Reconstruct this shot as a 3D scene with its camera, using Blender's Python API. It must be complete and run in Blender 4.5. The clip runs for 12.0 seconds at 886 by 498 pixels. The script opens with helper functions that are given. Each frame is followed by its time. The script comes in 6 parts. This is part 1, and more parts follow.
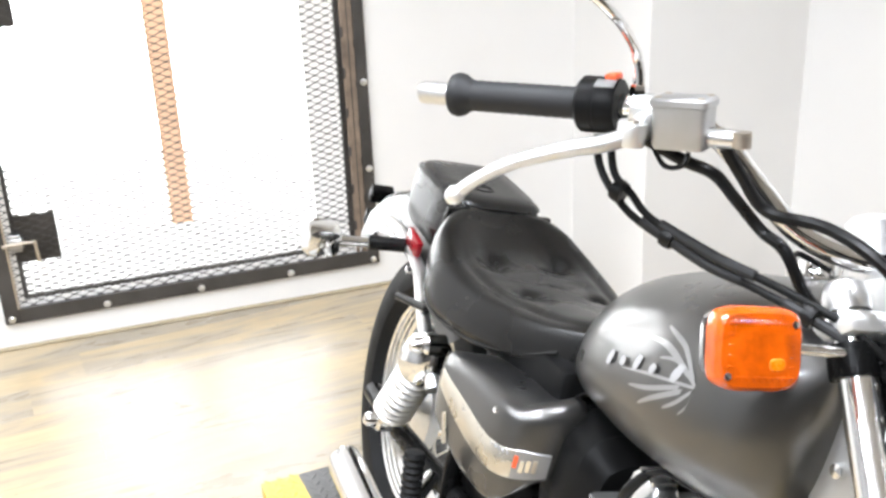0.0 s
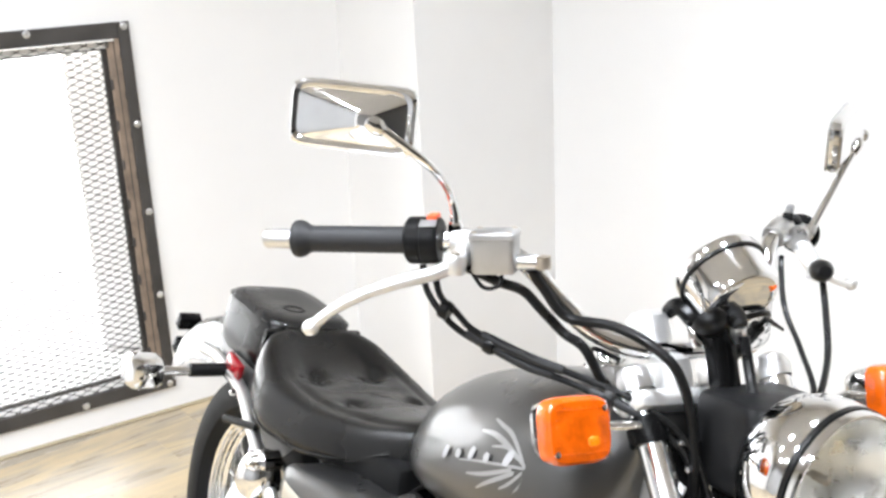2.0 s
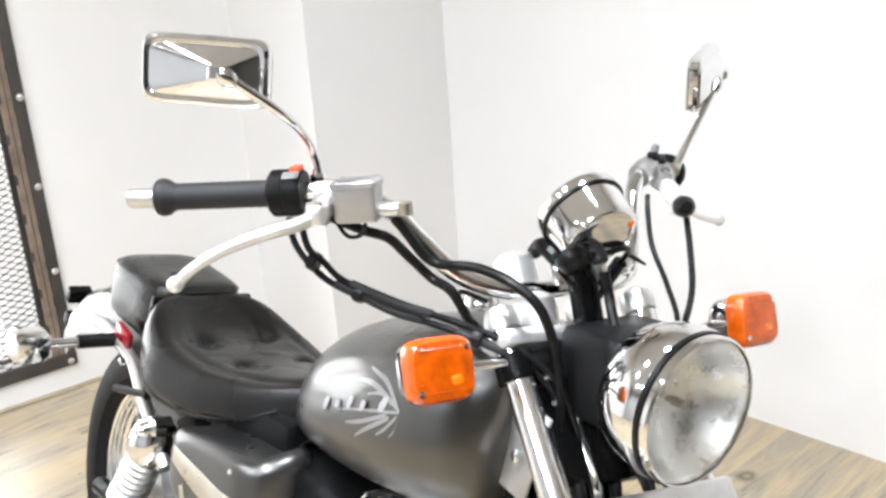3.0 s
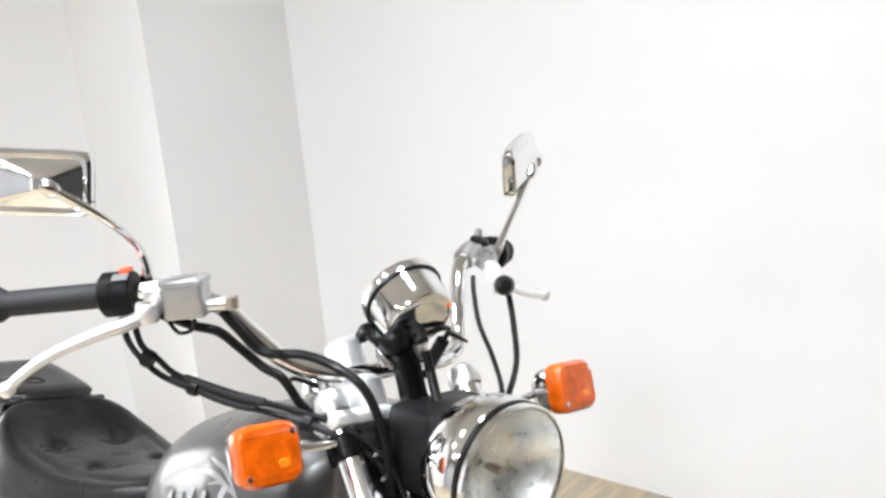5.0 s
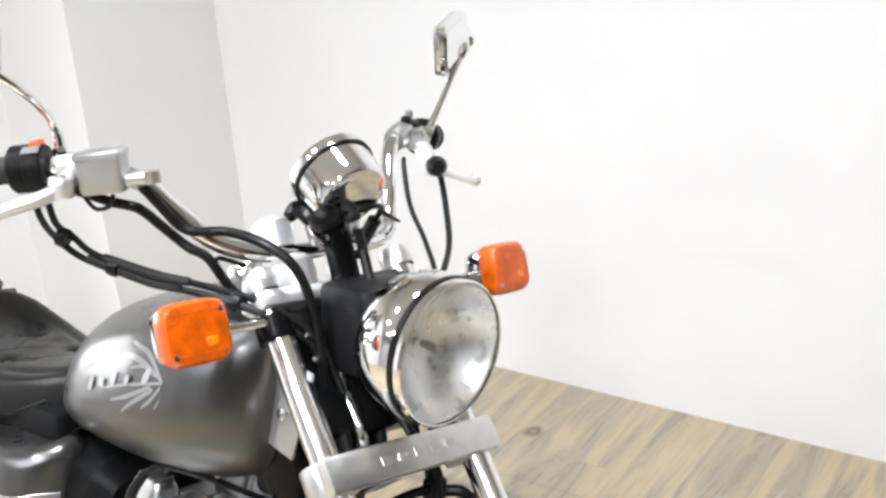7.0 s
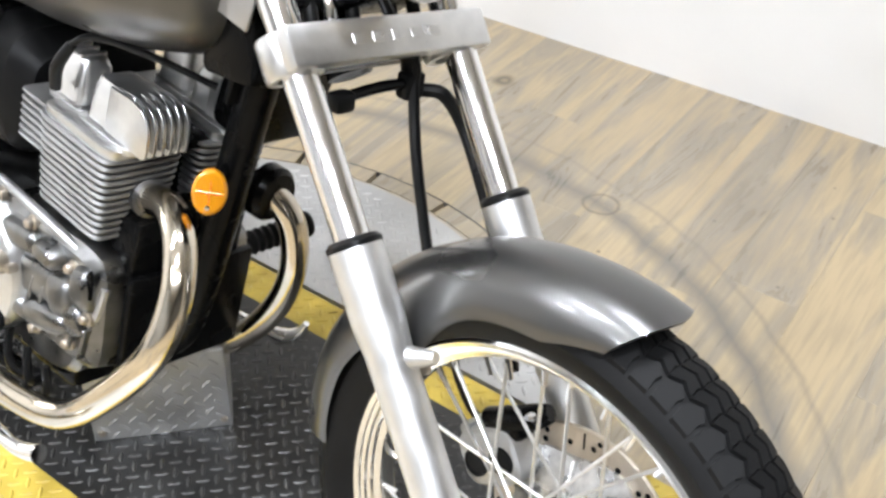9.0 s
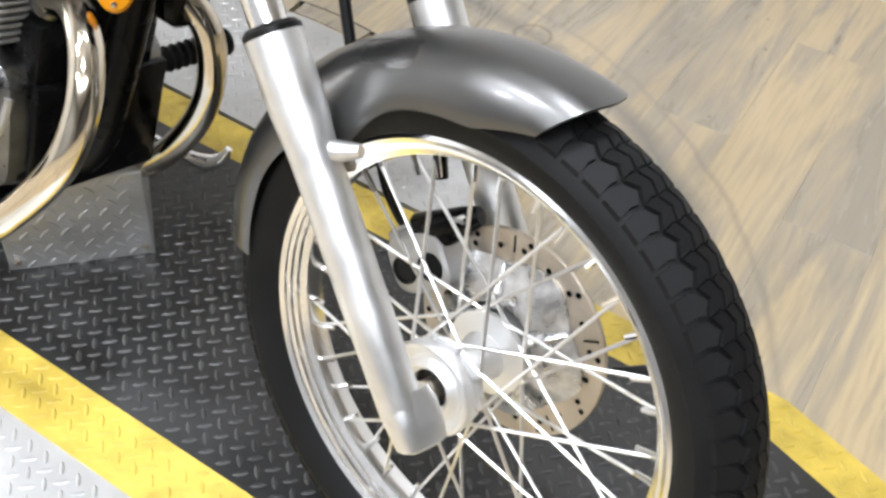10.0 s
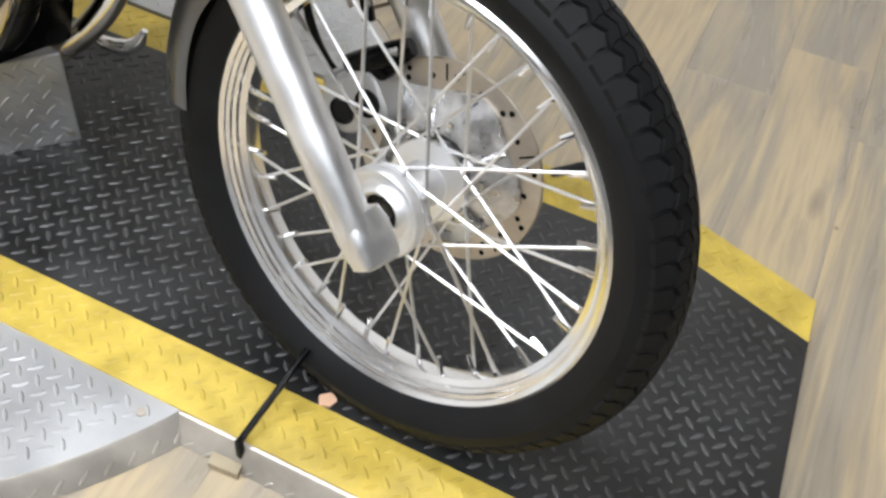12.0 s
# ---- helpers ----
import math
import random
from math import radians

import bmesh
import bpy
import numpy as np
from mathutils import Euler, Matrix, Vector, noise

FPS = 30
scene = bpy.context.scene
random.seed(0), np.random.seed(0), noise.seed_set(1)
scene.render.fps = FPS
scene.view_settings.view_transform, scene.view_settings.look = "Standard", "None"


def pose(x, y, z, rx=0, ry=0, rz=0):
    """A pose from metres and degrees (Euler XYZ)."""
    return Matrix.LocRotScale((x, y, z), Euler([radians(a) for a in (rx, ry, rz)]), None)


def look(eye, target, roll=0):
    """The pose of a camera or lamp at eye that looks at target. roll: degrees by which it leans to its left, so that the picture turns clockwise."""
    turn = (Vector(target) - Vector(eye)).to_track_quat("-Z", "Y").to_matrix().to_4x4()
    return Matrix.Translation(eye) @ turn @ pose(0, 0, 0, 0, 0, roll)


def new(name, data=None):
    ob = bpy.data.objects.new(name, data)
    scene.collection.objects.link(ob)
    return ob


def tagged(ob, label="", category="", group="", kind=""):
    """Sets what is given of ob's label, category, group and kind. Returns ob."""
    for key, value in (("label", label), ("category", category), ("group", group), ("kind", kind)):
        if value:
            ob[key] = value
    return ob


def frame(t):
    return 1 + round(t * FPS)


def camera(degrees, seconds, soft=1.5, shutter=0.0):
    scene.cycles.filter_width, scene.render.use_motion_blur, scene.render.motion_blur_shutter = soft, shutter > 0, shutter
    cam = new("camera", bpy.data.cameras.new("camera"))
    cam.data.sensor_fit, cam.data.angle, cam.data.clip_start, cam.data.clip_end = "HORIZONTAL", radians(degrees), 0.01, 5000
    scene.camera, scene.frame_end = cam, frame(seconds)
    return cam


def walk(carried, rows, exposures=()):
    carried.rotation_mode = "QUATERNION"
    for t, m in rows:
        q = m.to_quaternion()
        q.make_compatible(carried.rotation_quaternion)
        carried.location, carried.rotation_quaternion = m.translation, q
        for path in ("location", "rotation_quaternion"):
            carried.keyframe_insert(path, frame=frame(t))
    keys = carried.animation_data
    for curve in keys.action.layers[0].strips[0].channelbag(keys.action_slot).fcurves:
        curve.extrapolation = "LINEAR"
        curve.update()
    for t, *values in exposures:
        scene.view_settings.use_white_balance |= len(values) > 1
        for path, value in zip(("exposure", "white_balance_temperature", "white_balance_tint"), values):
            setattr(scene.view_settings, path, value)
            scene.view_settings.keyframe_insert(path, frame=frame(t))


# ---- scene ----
cam = camera(46.09, 12.0, soft=2.8)
PATH = [
    (0.0, (0.2362, -0.4438, 1.3497), (-0.6643, -0.2327, 0.9696), -2.36),
    (0.5, (0.3343, -0.4714, 1.3927), (-0.5757, -0.2065, 1.0738), -2.94),
    (1.0, (0.3116, -0.5891, 1.4449), (-0.5758, -0.2249, 1.1624), -3.41),
    (1.5, (0.3372, -0.6077, 1.4510), (-0.5305, -0.1987, 1.1685), -2.52),
    (2.0, (0.3515, -0.5779, 1.4409), (-0.4958, -0.1395, 1.1414), -2.70),
    (2.5, (0.3714, -0.5506, 1.4263), (-0.4503, -0.0825, 1.1011), -3.13),
    (3.0, (0.3986, -0.5318, 1.4199), (-0.4026, -0.0351, 1.0863), -4.05),
    (3.5, (0.4254, -0.5229, 1.4201), (-0.3603, 0.0016, 1.0921), -4.81),
    (5.5, (0.5135, -0.5117, 1.4453), (-0.2304, 0.1057, 1.1895), -5.40),
    (6.0, (0.5097, -0.5122, 1.4420), (-0.2247, 0.1147, 1.1819), -5.41),
    (6.5, (0.4996, -0.5189, 1.4261), (-0.2199, 0.1150, 1.1425), -4.61),
    (7.0, (0.4701, -0.5112, 1.3889), (-0.2153, 0.1267, 1.0376), -3.98),
    (7.1, (0.4583, -0.5069, 1.3796), (-0.2214, 0.1289, 1.0140), -3.63),
    (7.2, (0.4534, -0.5062, 1.3722), (-0.2221, 0.1249, 0.9909), -3.47),
    (8.8, (0.3644, -0.4581, 1.2292), (-0.2061, 0.1108, 0.6368), 1.63),
    (9.0, (0.3654, -0.4597, 1.2125), (-0.1867, 0.1040, 0.5982), 2.33),
    (9.5, (0.3728, -0.4616, 1.1751), (-0.1267, 0.0972, 0.5131), 4.02),
    (10.0, (0.3812, -0.4649, 1.1356), (-0.0627, 0.0882, 0.4306), 5.59),
    (10.5, (0.3903, -0.4961, 1.1087), (-0.0040, 0.0653, 0.3811), 7.37),
    (11.0, (0.4076, -0.5447, 1.0830), (0.0531, 0.0324, 0.3473), 7.66),
    (11.5, (0.4185, -0.5791, 1.0692), (0.0937, 0.0052, 0.3255), 8.12),
    (12.0, (0.4232, -0.5711, 1.0968), (0.0828, 0.0037, 0.3526), 6.57),
]
walk(cam, [(t, look(eye, target, roll)) for t, eye, target, roll in PATH], exposures=((0.0, 0.05), (1.5, 0.1), (3.0, -0.03), (5.5, -0.13), (7.2, -0.1), (9.0, -0.06), (10.5, -0.31), (12.0, -0.6)))


# ---- world and light ----
world = bpy.data.worlds.new("world")
scene.world = world
world.use_nodes = True
bg = world.node_tree.nodes["Background"]
sky = world.node_tree.nodes.new("ShaderNodeTexSky")
sky.sky_type, sky.sun_disc = "NISHITA", False
sky.sun_elevation, sky.sun_rotation = radians(40), radians(120)
world.node_tree.links.new(sky.outputs["Color"], bg.inputs["Color"])
bg.inputs["Strength"].default_value = 0.12
scene.view_settings.exposure = 0.0


def area(name, eye, target, sx, sy, watts, color):
    data = bpy.data.lights.new(name, "AREA")
    data.shape, data.size, data.size_y, data.energy, data.color = "RECTANGLE", sx, sy, watts, color
    ob = new(name, data)
    ob.matrix_world = look(eye, target)
    return ob


CEIL = 2.9
WARM = (0.89, 0.94, 1.03)
LAMPS = ((-0.9, -3.0), (-1.1, -0.8), (-1.6, -1.8), (0.1, -2.7), (0.35, -1.2), (-0.35, 0.3), (1.0, -2.0), (1.8, -1.2))
for lx, ly in LAMPS:
    bulb = area("ceiling_light_lamp", (lx, ly, CEIL - 0.06), (lx, ly, 0), 0.24, 0.24, 38, WARM)
    bulb.data.shape, bulb.data.spread = "DISK", radians(150)


# ---- materials ----
def nodes_of(name):
    m = bpy.data.materials.new(name)
    m.use_nodes = True
    nt = m.node_tree
    return m, nt, nt.nodes["Principled BSDF"]


def mixed(nt, fac, a, b):
    n = nt.nodes.new("ShaderNodeMix")
    n.data_type = "RGBA"
    for sock, v in ((n.inputs[0], fac), (n.inputs[6], a), (n.inputs[7], b)):
        if isinstance(v, bpy.types.NodeSocket):
            nt.links.new(v, sock)
        else:
            sock.default_value = v if not isinstance(v, tuple) else (*v, 1)
    return n.outputs[2]


def noise_of(nt, scale, detail=3.0, stretch=(1, 1, 1), rough=0.55):
    tc = nt.nodes.new("ShaderNodeTexCoord")
    mp = nt.nodes.new("ShaderNodeMapping")
    mp.inputs["Scale"].default_value = stretch
    n = nt.nodes.new("ShaderNodeTexNoise")
    n.inputs["Scale"].default_value, n.inputs["Detail"].default_value, n.inputs["Roughness"].default_value = scale, detail, rough
    nt.links.new(tc.outputs["Object"], mp.inputs["Vector"])
    nt.links.new(mp.outputs["Vector"], n.inputs["Vector"])
    return n.outputs["Fac"]


def ramp(nt, fac, lo, hi, a=0.0, b=1.0):
    n = nt.nodes.new("ShaderNodeMapRange")
    n.inputs[1].default_value, n.inputs[2].default_value, n.inputs[3].default_value, n.inputs[4].default_value = lo, hi, a, b
    nt.links.new(fac, n.inputs[0])
    return n.outputs[0]


def bump(nt, p, fac, strength, dist=0.002):
    n = nt.nodes.new("ShaderNodeBump")
    n.inputs["Strength"].default_value, n.inputs["Distance"].default_value = strength, dist
    nt.links.new(fac, n.inputs["Height"])
    nt.links.new(n.outputs["Normal"], p.inputs["Normal"])


def surface(name, color, rough, metal=0.0, vary=0.12, scale=12.0, grain=0.15, grain_scale=220.0, rough_vary=0.08, coat=0.0, stretch=(1, 1, 1), spec=0.5):
    """A surface with stains at a large scale and grain at a small one."""
    m, nt, p = nodes_of(name)
    big, small = noise_of(nt, scale, 4.0, stretch), noise_of(nt, grain_scale, 2.0, stretch)
    dark = tuple(c * (1 - vary) for c in color)
    light = tuple(min(1, c * (1 + vary)) for c in color)
    nt.links.new(mixed(nt, ramp(nt, big, 0.3, 0.7), dark, light), p.inputs["Base Color"])
    nt.links.new(ramp(nt, big, 0.3, 0.7, max(0.02, rough - rough_vary), min(1, rough + rough_vary)), p.inputs["Roughness"])
    p.inputs["Metallic"].default_value = metal
    p.inputs["Coat Weight"].default_value = coat
    p.inputs["Coat Roughness"].default_value = 0.08
    p.inputs["Specular IOR Level"].default_value = spec
    if grain:
        bump(nt, p, small, grain, 0.0008)
    return m


WALL = surface("painted_wall", (0.8, 0.785, 0.76), 0.6, vary=0.025, scale=1.6, grain=0.12, grain_scale=90)
CEILING = surface("ceiling_paint", (0.6, 0.6, 0.6), 0.8, vary=0.03, scale=2)
BASE = surface("skirting_paint", (0.8, 0.78, 0.74), 0.5, vary=0.08, scale=5)
CHROME = surface("chrome", (0.86, 0.86, 0.86), 0.06, 1.0, vary=0.05, scale=25, grain=0.02, rough_vary=0.03)
ALLOY = surface("satin_alloy", (0.74, 0.74, 0.735), 0.34, 1.0, vary=0.1, scale=30, grain=0.08, rough_vary=0.07)
RIMCHROME = surface("bright_rim_chrome", (0.95, 0.95, 0.945), 0.16, 1.0, vary=0.03, scale=25, grain=0.01, rough_vary=0.05)
BRIGHT = surface("bright_satin_alloy", (0.92, 0.92, 0.915), 0.45, 1.0, vary=0.04, scale=30, grain=0.06, rough_vary=0.05)
FORKLEG = surface("satin_fork_alloy", (0.8, 0.8, 0.79), 0.42, 1.0, vary=0.06, scale=30, grain=0.06, rough_vary=0.06)
CAST = surface("cast_aluminium", (0.5, 0.5, 0.495), 0.52, 1.0, vary=0.12, scale=22, grain=0.25, grain_scale=320, rough_vary=0.1)
FIN = surface("dull_cast_fins", (0.33, 0.328, 0.322), 0.6, 1.0, vary=0.18, scale=30, grain=0.3, grain_scale=320)
CARRIER = surface("stained_disc_carrier", (0.58, 0.575, 0.565), 0.3, 1.0, vary=0.42, scale=45, grain=0.25, rough_vary=0.12)
CASE = surface("stained_engine_casting", (0.24, 0.24, 0.237), 0.33, 1.0, vary=0.4, scale=18, grain=0.3, grain_scale=260, rough_vary=0.14)
STEEL = surface("bare_steel", (0.56, 0.5, 0.42), 0.42, 1.0, vary=0.15, scale=30, grain=0.15)
BLACK = surface("black_paint", (0.0035, 0.0035, 0.0035), 0.24, vary=0.2, scale=20, grain=0.05, spec=0.1)
PLASTIC = surface("black_plastic", (0.006, 0.006, 0.006), 0.4, spec=0.12, vary=0.2, scale=30, grain=0.25, grain_scale=500)
COVER = surface("grey_black_plastic", (0.007, 0.007, 0.0072), 0.42, spec=0.2, vary=0.15, scale=20, grain=0.2, grain_scale=400)
RUBBER = surface("tyre_rubber", (0.007, 0.007, 0.0071), 0.56, spec=0.15, vary=0.25, scale=14, grain=0.3, grain_scale=260)
HOSE = surface("black_hose", (0.005, 0.005, 0.005), 0.34, spec=0.24, vary=0.2, scale=40, grain=0.08)
LEATHER = surface("black_vinyl", (0.005, 0.0048, 0.0045), 0.28, vary=0.2, scale=8, grain=0.22, grain_scale=520, rough_vary=0.06, spec=0.42)
PAINT = surface("metallic_grey_paint", (0.12, 0.118, 0.115), 0.31, 0.9, vary=0.06, scale=6, grain=0.06, grain_scale=900, coat=0.4)
SILVER = surface("silver_decal", (0.3, 0.298, 0.295), 0.34, 0.55, vary=0.05)
PALE = surface("pale_silver_decal", (0.38, 0.38, 0.385), 0.5, 0.1, vary=0.03)
BRUSHED = surface("brushed_silver_stripe", (0.62, 0.58, 0.5), 0.3, 0.9, vary=0.12, scale=20, grain=0.1)
WHITEMETAL = surface("bright_rail", (0.8, 0.795, 0.785), 0.36, 1.0, vary=0.06)
FRAME = surface("window_frame_steel", (0.06, 0.055, 0.05), 0.5, 0.3, vary=0.3, scale=9, grain=0.3, grain_scale=120)
RUST = surface("rusty_timber", (0.2, 0.15, 0.11), 0.75, vary=0.4, scale=14, grain=0.4, grain_scale=90)
POST = surface("orange_post", (0.72, 0.45, 0.29), 0.6, vary=0.1)
PLATE = surface("aluminium_tread_plate", (0.49, 0.487, 0.475), 0.4, 0.6, vary=0.12, scale=9, grain=0.2, grain_scale=160, rough_vary=0.1)
SKIRT = surface("dirty_tread_plate", (0.42, 0.385, 0.33), 0.4, 0.6, vary=0.25, scale=12, grain=0.2, grain_scale=160)
PLATE_BLACK = surface("black_tread_plate", (0.014, 0.0138, 0.0134), 0.33, 0.0, vary=0.65, scale=3.5, spec=0.8, grain=0.35, grain_scale=150, rough_vary=0.1)
PLATE_WORN = surface("worn_black_tread", (0.07, 0.069, 0.067), 0.36, 0.2, vary=0.4, scale=9, grain=0.3, grain_scale=180)
YELLOW = surface("yellow_floor_paint", (0.51, 0.37, 0.062), 0.42, vary=0.28, scale=16, grain=0.25, grain_scale=160)
ORANGE = surface("amber_lens", (0.58, 0.088, 0.002), 0.14, vary=0.35, scale=45, grain=0.0, coat=0.5)
BOWL = surface("frosted_reflector", (0.9, 0.9, 0.89), 0.3, 1.0, vary=0.04, scale=60, grain=0.0)
TAN = surface("tan_timber", (0.34, 0.28, 0.18), 0.6, vary=0.15, scale=30)
GRIP = surface("dusty_grip_rubber", (0.013, 0.013, 0.0136), 0.6, vary=0.2, scale=20, grain=0.2, grain_scale=300, spec=0.4)
TINTED = surface("heat_tinted_chrome", (0.66, 0.6, 0.5), 0.09, 1.0, vary=0.16, scale=14, grain=0.02)
# lighter amber for the painted bulb glint and the reflector ribs
GLINT_RIB = surface("amber_glint_and_rib", (0.8, 0.19, 0.004), 0.25, vary=0.3, scale=160, grain=0.0, coat=0.4)
AMBER = surface("amber_reflector", (0.6, 0.235, 0.006), 0.2, vary=0.06, grain=0.0, coat=0.5)
RED = surface("red_reflector", (0.22, 0.008, 0.012), 0.2, vary=0.1, grain=0.0, coat=0.5)
REDSW = surface("red_switch", (0.75, 0.1, 0.03), 0.4, vary=0.05)
# unseen walls: their dark tones set what paint and chrome reflect
SHOWROOM_DARK = surface("dark_showroom_wall", (0.07, 0.068, 0.066), 0.6, vary=0.2, scale=1.2)
SHOWROOM = surface("dim_showroom_wall", (0.34, 0.34, 0.34), 0.6, vary=0.1, scale=1.2)
OUTSIDE = surface("bright_yard", (0.5, 0.495, 0.48), 0.8, vary=0.03)


# ---- geometry tools ----
class Geo:
    def __init__(self):
        self.v, self.f = [], []

    def add(self, verts, faces, m=None):
        n = len(self.v)
        self.v += [tuple(m @ Vector(p)) if m else tuple(p) for p in verts]
        self.f += [tuple(i + n for i in f) for f in faces]
        return self

    def rings(self, rings, close=True, caps=(True, True), m=None):
        """A skin over rings of equally many points."""
        k = len(rings[0])
        verts = [p for r in rings for p in r]
        faces = []
        for i in range(len(rings) - 1):
            for j in range(k if close else k - 1):
                a, b = i * k + j, i * k + (j + 1) % k
                faces.append((a, b, b + k, a + k))
        if caps[0]:
            faces.append(tuple(range(k - 1, -1, -1)))
        if caps[1]:
            faces.append(tuple(range((len(rings) - 1) * k, len(rings) * k)))
        return self.add(verts, faces, m)

    def lathe(self, profile, m=None, seg=32, loop=False, caps=(False, False)):
        """Turns (radius, height) round the local z axis."""
        rings = [[(r * math.cos(2 * math.pi * j / seg), r * math.sin(2 * math.pi * j / seg), h) for j in range(seg)] for r, h in profile]
        if loop:
            rings.append(rings[0])
        return self.rings(rings, True, caps, m)

    def tube(self, pts, radius, seg=10, steps=6, m=None, caps=(True, True)):
        """A round bar along a smooth curve; radius may be a list, one for each point."""
        pts = [Vector(p) for p in pts]
        rad = list(radius) if isinstance(radius, (list, tuple)) else [radius] * len(pts)
        path, rr = [], []
        for i in range(len(pts) - 1):
            p0, p1, p2, p3 = pts[max(i - 1, 0)], pts[i], pts[i + 1], pts[min(i + 2, len(pts) - 1)]
            n = steps if len(pts) > 2 else 1
            for s in range(n):
                t = s / n
                path.append(0.5 * (2 * p1 + (p2 - p0) * t + (2 * p0 - 5 * p1 + 4 * p2 - p3) * t * t + (3 * p1 - p0 - 3 * p2 + p3) * t ** 3))
                rr.append(rad[i] * (1 - t) + rad[i + 1] * t)
        path.append(pts[-1])
        rr.append(rad[-1])
        tan = [(path[min(i + 1, len(path) - 1)] - path[max(i - 1, 0)]).normalized() for i in range(len(path))]
        side = tan[0].orthogonal().normalized()
        rings = []
        for p, t, r in zip(path, tan, rr):
            side = (side - t * side.dot(t)).normalized()
            up = t.cross(side)
            rings.append([p + r * (math.cos(2 * math.pi * j / seg) * side + math.sin(2 * math.pi * j / seg) * up) for j in range(seg)])
        return self.rings(rings, True, caps, m)

    def box(self, size, m=None, bevel=0.0, segments=2):
        bm = bmesh.new()
        bmesh.ops.create_cube(bm, size=1.0)
        bmesh.ops.scale(bm, vec=size, verts=bm.verts)
        if bevel:
            bmesh.ops.bevel(bm, geom=bm.edges[:], offset=bevel, segments=segments, profile=0.5, affect="EDGES")
        bm.verts.index_update()
        self.add([v.co.copy() for v in bm.verts], [tuple(v.index for v in f.verts) for f in bm.faces], m)
        bm.free()
        return self

    def slab(self, outline, z0, z1, m=None):
        n = len(outline)
        return self.rings([[(x, y, z0) for x, y in outline], [(x, y, z1) for x, y in outline]], True, (True, True), m)


def squircle(w, h, k, n=4.5):
    pts = []
    for j in range(k):
        a = 2 * math.pi * (j + 0.5) / k
        c, s = math.cos(a), math.sin(a)
        pts.append((w / 2 * math.copysign(abs(c) ** (2 / n), c), h / 2 * math.copysign(abs(s) ** (2 / n), s)))
    return pts


def loft(geo, m, stations, k=36, n=4.5, caps=(True, True)):
    """Rounded rectangles (width, height, z, dx, dy) stacked along z."""
    rings = []
    for st in stations:
        w, h, z = st[:3]
        dx, dy = st[3:] if len(st) > 3 else (0, 0)
        rings.append([(x + dx, y + dy, z) for x, y in squircle(w, h, k, n)])
    return geo.rings(rings, True, caps, m)


def mesh_of(name, geo, mat, smooth=35.0):
    me = bpy.data.meshes.new(name)
    me.from_pydata(geo.v, [], geo.f)
    me.materials.append(mat)
    me.polygons.foreach_set("use_smooth", [True] * len(me.polygons))
    me.update()
    bm = bmesh.new()
    bm.from_mesh(me)
    bmesh.ops.recalc_face_normals(bm, faces=bm.faces)
    bm.to_mesh(me)
    bm.free()
    me.set_sharp_from_angle(angle=radians(smooth))
    return me


def part(name, geo, mat, parent, label="", smooth=35.0):
    ob = new(name, mesh_of(name, geo, mat, smooth))
    ob.parent = parent
    return tagged(ob, label)


def thing(name, label, category, group="", kind="", at=(0, 0, 0)):
    ob = new(name)
    ob.location = at
    ob.empty_display_size = 0.05
    return tagged(ob, label, category, group, kind)


def solid(name, geo, mat, label, category, kind="", group="", smooth=35.0):
    return tagged(new(name, mesh_of(name, geo, mat, smooth)), label, category, group, kind)


def axis_to(a, b):
    """A pose at a whose z axis points to b."""
    d = Vector(b) - Vector(a)
    return Matrix.Translation(a) @ d.to_track_quat("Z", "Y").to_matrix().to_4x4()


def frame_at(o, u, w):
    """A pose at o with x along u and z near w."""
    u = Vector(u).normalized()
    v = Vector(w).cross(u).normalized()
    w = u.cross(v)
    m = Matrix((u, v, w)).transposed().to_4x4()
    m.translation = o
    return m


# ---- the room ----
WX = -2.75                       # window wall
CA, CB = (-2.255, 0.715), (-2.36, 1.236)   # edges of the pier
RW = (0.9806, 0.196)             # direction of the long white wall
WIN = (-1.053, 0.046, 0.078, 1.212)  # window frame: y from, y to, z from, z to
T = 0.15


def wall_run(name, a, b, z0=0.0, z1=CEIL, inside=1, label="plain white painted wall", paint=None):
    """A wall T thick from a to b, its room side on the line."""
    a, b = Vector(a), Vector(b)
    d = (b - a).normalized()
    n = Vector((-d.y, d.x)) * inside * T
    g = Geo().slab([tuple(a), tuple(b), tuple(b + n), tuple(a + n)], z0, z1)
    return solid(name, g, paint or WALL, label, "wall", "structure")


FAR = 4.2
y0, y1, z0, z1 = WIN
fy0, fy1, fz0, fz1 = y0 + 0.06, y1 - 0.035, z0 + 0.06, z1 - 0.07     # opening through the wall
TURN = Matrix.Translation((-2.76, 0.06, 0)) @ Matrix.Rotation(radians(5.2), 4, "Z") @ Matrix.Translation((2.76, -0.06, 0))   # the window wall stands askew
wall_w = Geo()
for a, b, c, d in ((-4.0, fy0, 0, CEIL), (fy1, CA[1] + T, 0, CEIL), (fy0, fy1, 0, fz0), (fy0, fy1, fz1, CEIL)):
    wall_w.box((T, b - a, d - c), TURN @ pose(WX - T / 2, (a + b) / 2, (c + d) / 2))
solid("wall_west", wall_w, WALL, "white painted wall with a meshed window opening", "wall", "structure")
CC = (CB[0] + (CB[0] - CA[0]) * 0.08, CB[1] + (CB[1] - CA[1]) * 0.08)
pier = Geo().slab([(WX - T, CA[1]), CA, CC, (CB[0] - 0.6, CC[1])], 0, CEIL)
solid("wall_pier", pier, WALL, "white painted pier that stands out from the wall", "wall", "structure")
end_n = (CB[0] + FAR * 1.5 * RW[0], CB[1] + FAR * 1.5 * RW[1])
